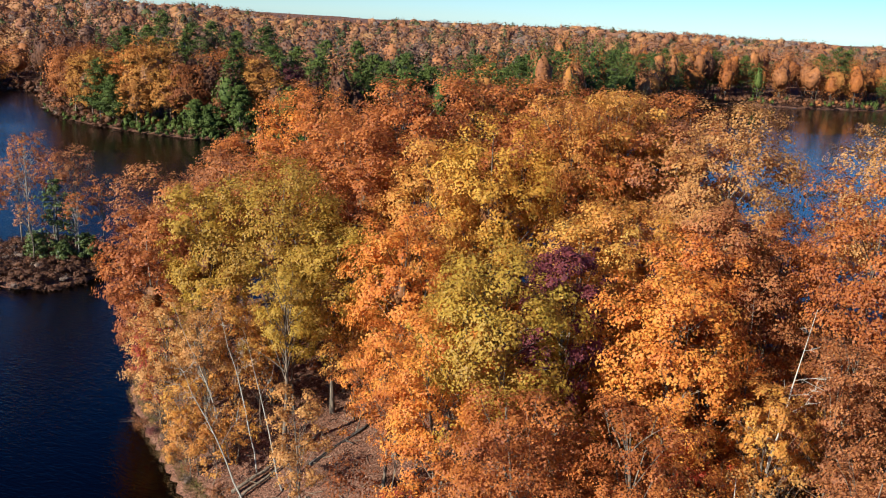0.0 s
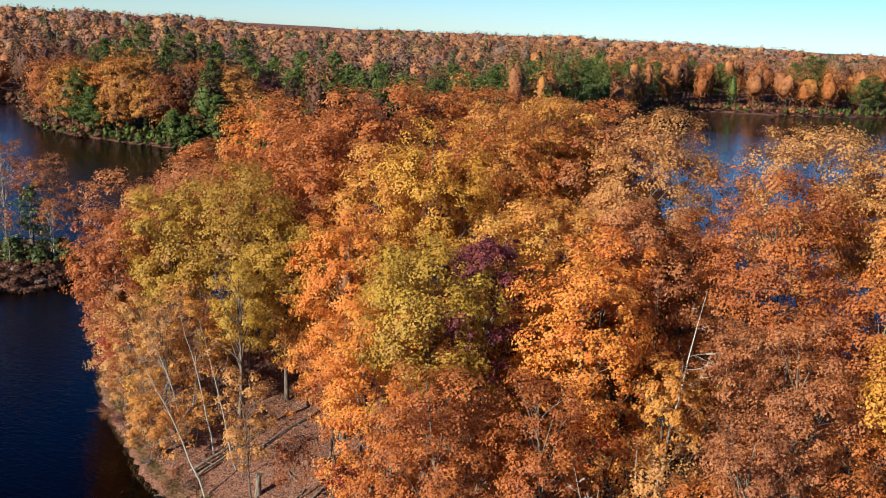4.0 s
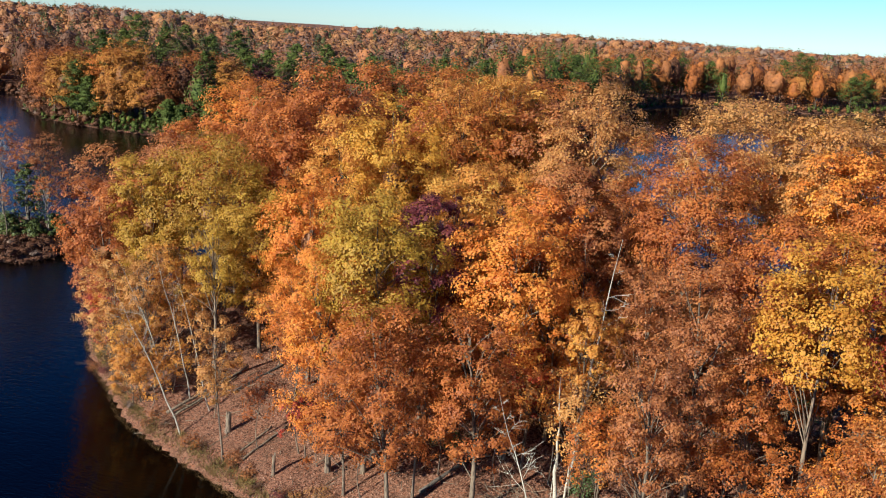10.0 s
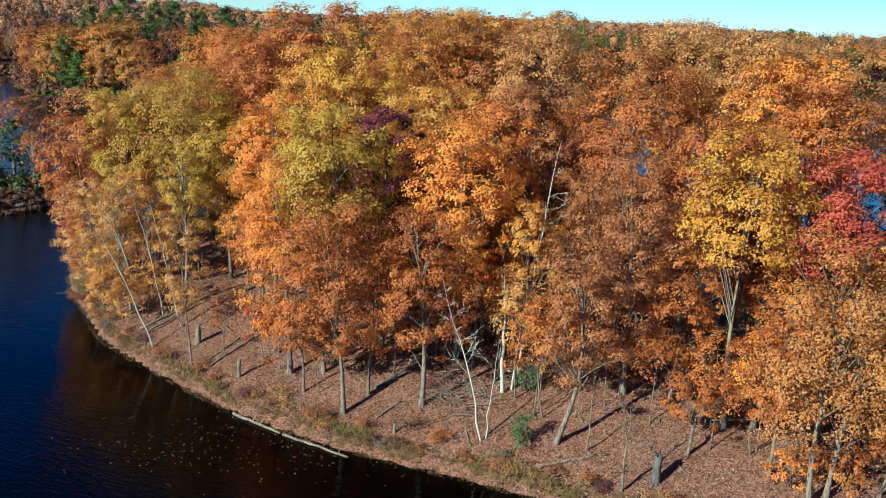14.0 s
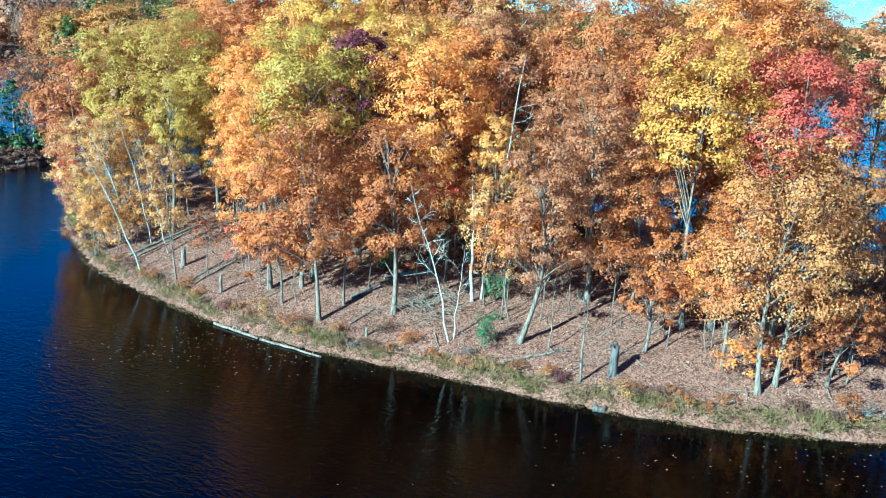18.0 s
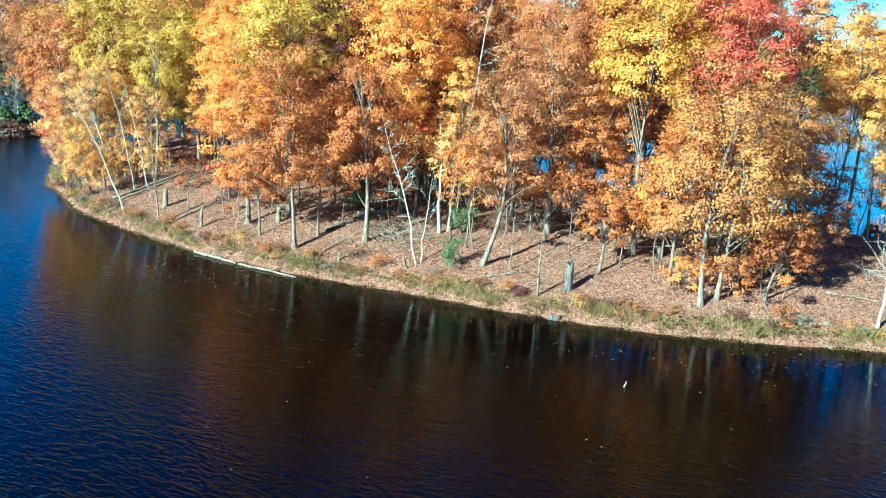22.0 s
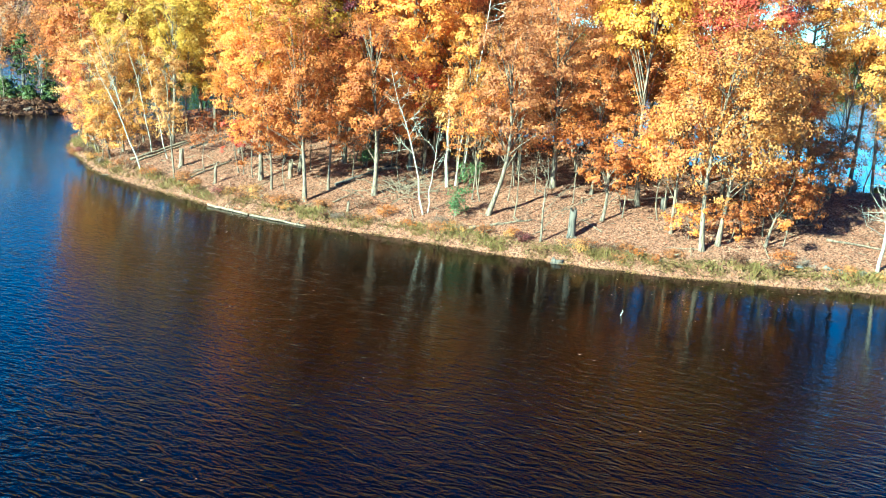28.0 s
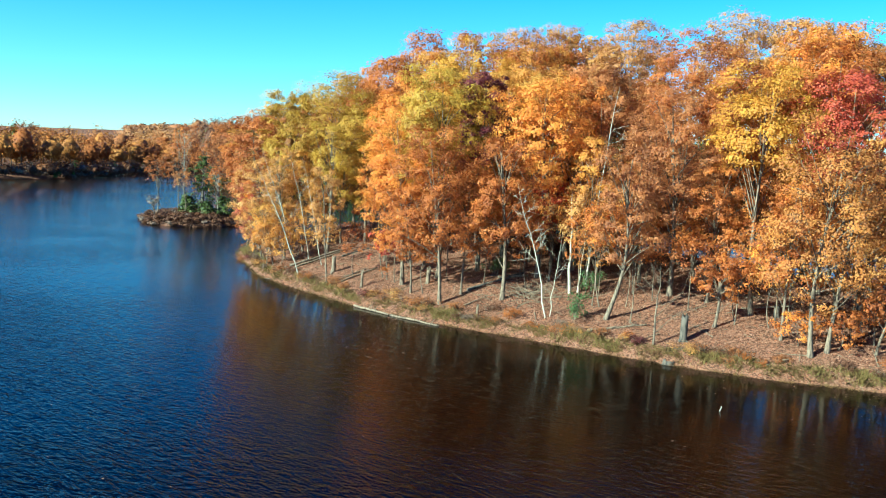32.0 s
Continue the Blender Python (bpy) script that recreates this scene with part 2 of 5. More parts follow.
def water_material():
    m, nt, b, out = material("dark_lake_water")
    tc = nt.nodes.new("ShaderNodeTexCoord")
    mp = nt.nodes.new("ShaderNodeMapping")
    mp.vector_type = "TEXTURE"
    mp.inputs["Rotation"].default_value = (0, 0, radians(-24))
    mp.inputs["Scale"].default_value = (1.0, 0.42, 1.0)
    nt.links.new(tc.outputs["Object"], mp.inputs[0])
    hs = []
    for scale, dist in ((0.95, 1.3), (2.2, 0.9), (5.0, 0.5)):
        n = nt.nodes.new("ShaderNodeTexNoise")
        n.inputs["Scale"].default_value, n.inputs["Detail"].default_value, n.inputs["Distortion"].default_value = scale, 2, dist
        nt.links.new(mp.outputs[0], n.inputs["Vector"])
        hs.append(n.outputs[0])
    h = math_node(nt, "ADD", math_node(nt, "ADD", hs[0], math_node(nt, "MULTIPLY", hs[1], 0.32)), math_node(nt, "MULTIPLY", hs[2], 0.07))
    calm = noise_tex(nt, 0.035, 2)
    amp = ramp(nt, [(0.5, 0.5, 0.5), (1, 1, 1)], calm, [0.38, 0.62])
    h = math_node(nt, "MULTIPLY", h, amp)
    # calmer in the shelter of the bank, more wind farther out and off the point
    spot = nt.nodes.new("ShaderNodeSeparateXYZ")
    nt.links.new(tc.outputs["Object"], spot.inputs[0])
    reach = math_node(nt, "ADD", spot.outputs[1], math_node(nt, "MULTIPLY", spot.outputs[0], 0.6))
    lee = ramp(nt, [(1, 1, 1), (0.62, 0.62, 0.62), (0.12, 0.12, 0.12), (0.14, 0.14, 0.14), (0.22, 0.22, 0.22)], math_node(nt, "MULTIPLY", math_node(nt, "ADD", reach, 12.0), 0.01), [0.0, 0.2, 0.46, 0.62, 0.88])
    point = ramp(nt, [(0, 0, 0), (0.6, 0.6, 0.6)], math_node(nt, "MULTIPLY", math_node(nt, "ADD", spot.outputs[0], 10.0), -0.04))
    open_lake = math_node(nt, "MAXIMUM", lee, point)
    h = math_node(nt, "MULTIPLY", h, open_lake)
    bp = nt.nodes.new("ShaderNodeBump")
    bp.inputs["Strength"].default_value, bp.inputs["Distance"].default_value = 1.0, 0.125
    nt.links.new(h, bp.inputs["Height"])
    nt.links.new(bp.outputs[0], b.inputs["Normal"])
    b.inputs["Base Color"].default_value = (0.0005, 0.0003, 0.0002, 1)
    b.inputs["Specular IOR Level"].default_value = 0.155
    b.inputs["Roughness"].default_value = 0.012
    b.inputs["IOR"].default_value = 1.333
    return m


GROUND, WATER = ground_material(), water_material()


# ---- mesh helpers ----
def mesh_from(name, verts, faces, mat, smooth=False):
    """A mesh from an array of points and one array of faces, all with the same number of corners."""
    verts, faces = np.asarray(verts, dtype=np.float32), np.asarray(faces, dtype=np.int32)
    me = bpy.data.meshes.new(name)
    k = faces.shape[1]
    me.vertices.add(len(verts))
    me.vertices.foreach_set("co", verts.ravel())
    me.loops.add(faces.size)
    me.loops.foreach_set("vertex_index", faces.ravel())
    me.polygons.add(len(faces))
    me.polygons.foreach_set("loop_start", np.arange(0, faces.size, k, dtype=np.int32))
    me.polygons.foreach_set("loop_total", np.full(len(faces), k, dtype=np.int32))
    if smooth:
        me.polygons.foreach_set("use_smooth", np.ones(len(faces), dtype=bool))
    me.update(calc_edges=True)
    me.materials.append(mat)
    return me


def part_np(name, verts, faces, mat, parent, label="", smooth=False):
    ob = new(name, mesh_from(name, verts, faces, mat, smooth))
    ob.parent = parent
    if label:
        tagged(ob, label)
    return ob


def unit(v):
    return v / np.maximum(np.linalg.norm(v, axis=-1, keepdims=True), 1e-9)


def tube(points, radii, sides=7):
    """A tapered tube along points, closed at its thin end by its own narrowness."""
    p = np.asarray(points, dtype=float)
    t = unit(np.gradient(p, axis=0))
    ref = np.where(np.abs(t[:, 2:3]) > 0.9, np.array([[1.0, 0, 0]]), np.array([[0, 0, 1.0]]))
    u = unit(np.cross(t, ref))
    w = np.cross(t, u)
    a = np.arange(sides) * 2 * np.pi / sides
    ring = p[:, None] + np.asarray(radii)[:, None, None] * (np.cos(a)[None, :, None] * u[:, None] + np.sin(a)[None, :, None] * w[:, None])
    n = len(p)
    i = np.arange((n - 1) * sides)
    r, s = i // sides, i % sides
    f = np.stack([r * sides + s, r * sides + (s + 1) % sides, (r + 1) * sides + (s + 1) % sides, (r + 1) * sides + s], 1)
    return ring.reshape(-1, 3), f


def join(pieces):
    vs, fs, o = [], [], 0
    for v, f in pieces:
        vs.append(v)
        fs.append(f + o)
        o += len(v)
    return np.concatenate(vs), np.concatenate(fs)


def leaves(rng, pos, normal, size):
    """Leaf blades at pos that face about along normal."""
    n = len(pos)
    nz = unit(normal)
    u = unit(np.cross(nz, unit(rng.normal(size=(n, 3)))))
    w = np.cross(nz, u)
    s = (size * rng.uniform(0.7, 1.3, n))[:, None]
    v = np.stack([pos - u * s * 0.55 - w * s * 0.3, pos + u * s * 0.55 - w * s * 0.22, pos + w * s * 0.62], 1)
    return v.reshape(-1, 3), np.arange(n * 3).reshape(n, 3)


def clusters_to_leaves(rng, centres, radii, per, size, flat=0.75, up=0.35, middle=None):
    """Clumps of leaves: those on the outside of a crown (seen from its middle) face outwards."""
    k = len(centres)
    outward = np.zeros((k, 1, 3)) if middle is None else unit(centres - middle)[:, None]
    d = unit(rng.normal(size=(k, per, 3)) + np.array([0, 0, up]) + outward * 0.75)
    far = np.where(rng.uniform(size=(k, per, 1)) < 0.2, rng.uniform(1.0, 1.6, (k, per, 1)), rng.uniform(0.3, 1.0, (k, per, 1)) ** 0.5)
    stretch = rng.uniform(0.75, 1.3, (k, 1, 3)) * np.array([1, 1, flat])
    pos = centres[:, None] + d * radii[:, None, None] * far * stretch
    nor = d + outward * 0.5 + rng.normal(size=(k, per, 3)) * 0.42 + np.array([0, 0, 0.15])
    return leaves(rng, pos.reshape(-1, 3), nor.reshape(-1, 3), size)


def ball(times):
    """Points and triangles of an even ball."""
    g = (1 + 5 ** 0.5) / 2
    v = unit(np.array([(-1, g, 0), (1, g, 0), (-1, -g, 0), (1, -g, 0), (0, -1, g), (0, 1, g), (0, -1, -g), (0, 1, -g), (g, 0, -1), (g, 0, 1), (-g, 0, -1), (-g, 0, 1)]))
    f = np.array([(0, 11, 5), (0, 5, 1), (0, 1, 7), (0, 7, 10), (0, 10, 11), (1, 5, 9), (5, 11, 4), (11, 10, 2), (10, 7, 6), (7, 1, 8), (3, 9, 4), (3, 4, 2), (3, 2, 6), (3, 6, 8), (3, 8, 9), (4, 9, 5), (2, 4, 11), (6, 2, 10), (8, 6, 7), (9, 8, 1)])
    for _ in range(times):
        n = len(v)
        a, b, c = f.T
        m = [unit(v[p] + v[q]) for p, q in ((a, b), (b, c), (c, a))]
        ab, bc, ca = (n + np.arange(len(f)) + k * len(f) for k in range(3))
        v = np.concatenate([v] + m)
        f = np.concatenate([np.stack(t, 1) for t in ((a, ab, ca), (b, bc, ab), (c, ca, bc), (ab, bc, ca))])
        v, back = np.unique(v.round(6), axis=0, return_inverse=True)
        f = back.reshape(-1)[f]
    return v, f


BALLS = [ball(0), ball(1), ball(2)]


def boughs_on_dome(rng, k, inner=0.6, low=1.62):
    """Directions spread evenly over a crown, its underside left thin, and how far out each bough reaches."""
    i = (np.arange(k) + rng.uniform(0.2, 0.8, k)) / k
    z = 1 - low * i
    a = np.arange(k) * 2.399963 + rng.uniform(0, 6.28) + rng.normal(size=k) * 0.35
    s = np.sqrt(np.maximum(1 - z * z, 0))
    return unit(np.stack([np.cos(a) * s, np.sin(a) * s, z], -1) + rng.normal(size=(k, 3)) * 0.12), rng.uniform(inner, 1.0, k) ** 0.8


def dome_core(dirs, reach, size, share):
    """Shell standing in for a dense crown's shaded inside, bulging where its boughs are."""
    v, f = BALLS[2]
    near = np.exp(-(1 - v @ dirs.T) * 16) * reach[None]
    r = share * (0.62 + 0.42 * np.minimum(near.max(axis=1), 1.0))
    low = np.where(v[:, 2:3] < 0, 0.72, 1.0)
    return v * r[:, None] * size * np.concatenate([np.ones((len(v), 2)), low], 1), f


# ---- lake and land ----
def smooth_loop(pts, times=2):
    p = np.array(pts, dtype=float)
    for _ in range(times):
        q = np.roll(p, -1, axis=0)
        p = np.stack([0.75 * p + 0.25 * q, 0.25 * p + 0.75 * q], 1).reshape(-1, 2)
    return p


PENINSULA = smooth_loop([(140, 24), (90, 20), (55, 20.5), (42, 22), (34.5, 22.1), (29, 22.5), (21.3, 24.3), (12, 28.4), (4, 31.3), (-4, 35.8), (-12.7, 43.3), (-17.7, 47.8), (-22, 55), (-26.5, 62),
                         (-29.5, 70), (-30, 80), (-26, 90), (-16, 95), (0, 94), (16, 87), (30, 76), (41, 63), (47, 54), (54, 49), (70, 50), (90, 60), (140, 66)])
ISLAND = smooth_loop([(-58.5, 95), (-54.5, 91), (-49.5, 89.3), (-45, 93), (-43.3, 100), (-46, 107), (-52, 111), (-59, 110), (-61, 102)])
MAINLAND = smooth_loop([(-2500, -200), (-400, 40), (-220, 100), (-155, 160), (-143, 190), (-150, 235), (-168, 285), (-160, 302), (-146, 298), (-128, 259), (-110, 233), (-86, 219), (-70, 213), (-40, 212), (0, 224), (50, 300),
                        (82, 400), (108, 432), (135, 428), (180, 435), (240, 470), (400, 480), (2500, 480), (2500, 4000), (-2500, 4000)])


def inside_distance(x, y, loop):
    """Distance to the shore line: above zero on land, below zero on the lake."""
    a, b = loop, np.roll(loop, -1, axis=0)
    best = np.full(x.shape, 1e9)
    odd = np.zeros(x.shape, dtype=bool)
    for (ax, ay), (bx, by) in zip(a, b):
        dx, dy = bx - ax, by - ay
        t = np.clip(((x - ax) * dx + (y - ay) * dy) / (dx * dx + dy * dy + 1e-9), 0, 1)
        best = np.minimum(best, (x - ax - t * dx) ** 2 + (y - ay - t * dy) ** 2)
        if dy != 0:
            odd ^= ((ay > y) != (by > y)) & (x < ax + (y - ay) * dx / dy)
    return np.where(odd, 1, -1) * np.sqrt(best)


def wave(x, y, s, seed):
    return np.sin(x * s + seed) * np.cos(y * s * 1.13 + seed * 2.1) + 0.5 * np.sin(x * s * 2.3 + y * s * 1.7 + seed * 3.7)


def land_height(x, y):
    x, y = np.asarray(x, dtype=float), np.asarray(y, dtype=float)
    wob = 0.14 * wave(x, y, 0.9, 1.0) + 0.07 * wave(x, y, 2.3, 4.0)
    d1 = inside_distance(x, y, PENINSULA) + wob
    d2 = inside_distance(x, y, ISLAND) + wob
    d3 = inside_distance(x, y, MAINLAND) + wob * 2
    h1 = np.where(d1 > 0, 0.1 + np.minimum(d1, 0.3) * 1.2 + 6.0 * (1 - np.exp(-np.maximum(d1, 0) / 17)) + 0.1 * wave(x, y, 0.55, 2.0) * np.clip(d1 / 4, 0, 1), d1 * 0.35)
    h2 = np.where(d2 > 0, 0.15 + 0.9 * (1 - np.exp(-np.maximum(d2, 0) / 4)), d2 * 0.35)
    far = np.maximum(d3, 0)
    left = np.clip((-x - 80) / 300, 0, 1)
    hill = 3.0 * (1 - np.exp(-far / 30)) + (11.5 + 3 * left) * (1 - np.exp(-np.maximum(far - 40, 0) / 330)) + np.clip(far / 400, 0, 1) * 3.5 * wave(x, y, 0.008, 3.0)
    bear = np.degrees(np.arctan2(x - 1, y + 7))
    rolling = -5.5 * np.exp(-((bear + 8.5) / 6.0) ** 2) + 1.6 * np.exp(-((bear + 21) / 5.0) ** 2) + 1.2 * np.exp(-((bear - 6) / 5.0) ** 2) - 2.5 * np.clip((bear - 13) / 8, 0, 1.5) + 0.8 * np.sin(bear * 1.1 + 1) + 0.5 * np.sin(bear * 2.7)
    hill = hill + np.clip((far - 60) / 250, 0, 1) * rolling
    h3 = np.where(d3 > 0, 0.2 + hill, d3 * 0.2)
    return np.maximum(np.maximum(h1, h2), np.maximum(h3, -2.5))


def axis(stops):
    out = []
    for a, b, step in stops:
        out.append(np.arange(a, b, step))
    return np.concatenate(out + [np.array([stops[-1][1]])])


gx = axis([(-2600, -400, 110), (-400, -140, 13), (-140, -48, 2.2), (-48, 62, 0.85), (62, 150, 3.0), (150, 400, 12), (400, 2600, 110)])
gy = axis([(-600, -60, 60), (-60, 12, 6), (12, 60, 0.85), (60, 100, 1.6), (100, 190, 5), (190, 262, 2.2), (262, 400, 6), (400, 484, 3.0), (484, 900, 20), (900, 4000, 110)])
X, Y = np.meshgrid(gx, gy)
Z = land_height(X, Y)
nx, ny = len(gx), len(gy)
ii, jj = np.meshgrid(np.arange(nx - 1), np.arange(ny - 1))
base = (jj * nx + ii).ravel()
ground = new("ground", mesh_from("ground", np.stack([X, Y, Z], -1).reshape(-1, 3), np.stack([base, base + 1, base + nx + 1, base + nx], 1), GROUND, True))
tagged(ground, "wooded lake shore covered with fallen brown leaves", "ground", kind="structure")

wx = axis([(-2600, -200, 200), (-200, 200, 10), (200, 2600, 200)])
wy = axis([(-600, -100, 100), (-100, 560, 10), (560, 4000, 200)])
WX, WY = np.meshgrid(wx, wy)
ii, jj = np.meshgrid(np.arange(len(wx) - 1), np.arange(len(wy) - 1))
base = (jj * len(wx) + ii).ravel()
water = new("water", mesh_from("water", np.stack([WX, WY, WX * 0], -1).reshape(-1, 3), np.stack([base, base + 1, base + len(wx) + 1, base + len(wx)], 1), WATER, True))
tagged(water, "dark blue lake water with small ripples", "lake", kind="structure")


def zat(x, y):
    return float(land_height(np.array([x]), np.array([y]))[0])


# ---- trees ----
def broadleaf(name, x, y, top, radius, colour, base_share=0.38, seed=0, trunk_r=0.2, lean=(0, 0), leaf=0.27, cover=1.0, dense=1.0, airy=1.0, core=0.0, bark_mat=None, label="", group="trees on the peninsula"):
    """A broadleaved tree: trunk, limbs and a crown of leafy boughs, dense crowns round a core painted dark as shade.
    top is the height of its tip above the lake.
    """
    rng = np.random.default_rng(seed + 17)
    while zat(x, y) < 0.05:
        y += 0.5
    z0 = zat(x, y) - 0.15
    h = top - 0.25 - z0
    root = new(name)
    root.location = (x, y, z0)
    lx, ly = lean
    ts = np.linspace(0, 0.93, 10)
    bend = rng.normal(size=2) * 0.22
    path = np.stack([lx * ts ** 1.3 + bend[0] * np.sin(ts * 5), ly * ts ** 1.3 + bend[1] * np.sin(ts * 4 + 1), ts * h], 1)
    path[:, :2] -= path[0, :2]
    rad = 0.78 * trunk_r * (1 - ts * 0.9)
    rad[0] *= 1.35
    part_np("trunk", *tube(path, rad, 8), bark_mat or BARK, root, smooth=True)
    zb = base_share * h
    cz, rz = (zb + h) / 2, (h - zb) / 2
    size = np.array([radius, radius, rz])
    k = int(34 + 2.5 * radius * rz)
    d, reach = boughs_on_dome(rng, k, 0.6 if core else 0.35, 1.62 if core else 1.9)
    ang = np.arctan2(d[:, 1], d[:, 0])
    lump = 1 + 0.13 * np.sin(3 * ang + rng.uniform(0, 6)) + 0.1 * np.sin(2 * ang + 4 * d[:, 2] + rng.uniform(0, 6)) + rng.normal(size=k) * 0.06
    middle = np.array([np.interp(cz / h, ts, path[:, 0]), np.interp(cz / h, ts, path[:, 1]), cz])
    rb = (radius * rng.uniform(0.15, 0.29, k) if core else radius * rng.uniform(0.14, 0.28, k)) * airy
    centres = d * (reach * lump)[:, None] * (size - rb[:, None] * 0.5)
    centres[:, :2] *= (1 + 0.3 * np.clip(d[:, 2], 0, 1) ** 2 + (0 if core else 0.62) * np.clip(-d[:, 2], 0, 1) ** 2)[:, None]
    centres[:, 2] = np.minimum(centres[:, 2] + rz - np.sort(centres[:, 2] + rb * 0.5)[-4], rz - rb * 0.5)
    centres += middle
    limbs = []
    order = rng.permutation(k)
    for c in centres[order[: (8 if trunk_r < 0.07 else 16) if core or radius < 2.2 else 26]]:
        sh = np.clip((c[2] / h) * rng.uniform(0.5, 0.88), max(0.14, base_share * 0.9), 0.88)
        s = np.array([np.interp(sh, ts, path[:, 0]), np.interp(sh, ts, path[:, 1]), sh * h])
        mid = s * 0.45 + c * 0.55 + np.array([0, 0, 0.1 * np.linalg.norm(c - s)]) + rng.normal(size=3) * 0.18
        t = np.linspace(0, 1, 4)[:, None]
        q = (1 - t) ** 2 * s + 2 * t * (1 - t) * mid + t ** 2 * c
        limb = [tube(q, np.linspace(trunk_r * 0.2, 0.01, 4), 4)]
        if not core:
            for _ in range(3):
                u = rng.uniform(0.35, 1.0)
                a = (1 - u) ** 2 * s + 2 * u * (1 - u) * mid + u ** 2 * c
                limb.append(tube(np.array([a, a + (c - s) * rng.uniform(0.1, 0.3) + rng.normal(size=3) * 0.35]), [0.012, 0.005], 4))
        limbs.append(join(limb))
    if radius > 2.2 and y < 50:
        for one in limbs:
            part_np("limb", *one, bark_mat or BARK, root, smooth=True)
    else:
        part_np("branching", *join(limbs), bark_mat or BARK, root, smooth=True)
    count = int(min(cover * dense * 2 * np.pi * radius * rz / (0.47 * leaf * leaf), 34000))
    own = rng.choice(k, count, p=rb ** 2 / (rb ** 2).sum())
    # each bough bears flat sprays of leaves round its outer side
    flat, sprays = np.array([1, 1, 0.75]), 10
    rise = unit(centres - middle + np.array([0, 0, 0.3 * rz]))
    way = unit(rng.normal(size=(k, sprays, 3)) + rise[:, None] * 0.85)
    hub = way * rng.uniform(0.5, 1.0, (k, sprays, 1)) * rb[:, None, None] * flat
    pick = rng.integers(0, sprays, count)
    soft = unit(rng.normal(size=(count, 3))) * rng.uniform(0.05, 1.0, (count, 1)) ** 0.6
    pos = centres[own] + hub[own, pick] + soft * (rb[own] * rng.uniform(0.45, 0.75, count))[:, None] * np.array([1, 1, 0.62])
    away = unit((pos - middle + np.array([0, 0, 0.4 * rz])) / size)
    nor = away * 0.6 + way[own, pick] * 0.75 + soft * 0.3 + rng.normal(size=(count, 3)) * 0.28 + np.array([0, 0, 0.15])
    mesh = leaves(rng, pos, nor, leaf)
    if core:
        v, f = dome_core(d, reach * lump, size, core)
        part_np("inner_foliage", v + middle, f, CROWN_SHADE, root)
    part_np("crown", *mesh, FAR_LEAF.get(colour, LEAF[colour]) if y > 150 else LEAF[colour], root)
    tagged(root, label, "tree", group)
    return root


LABELS = {
    "rust": "oak tree with rust orange autumn leaves", "brown": "oak tree with dull brown thinning leaves", "orange": "maple tree with bright orange autumn leaves",
    "gold": "oak tree with golden orange leaves", "amber": "oak tree with amber brown leaves", "olive": "tall tree with olive yellow autumn leaves", "yellow": "maple tree with bright yellow leaves",
    "tan": "tall tree with pale tan orange leaves", "red": "maple tree with bright red leaves", "maroon": "tree with dark maroon autumn leaves", "scarlet": "small tree with deep scarlet leaves",
}


def kind_name(c):
    return LABELS[c].split(" with")[0].replace(" ", "_")


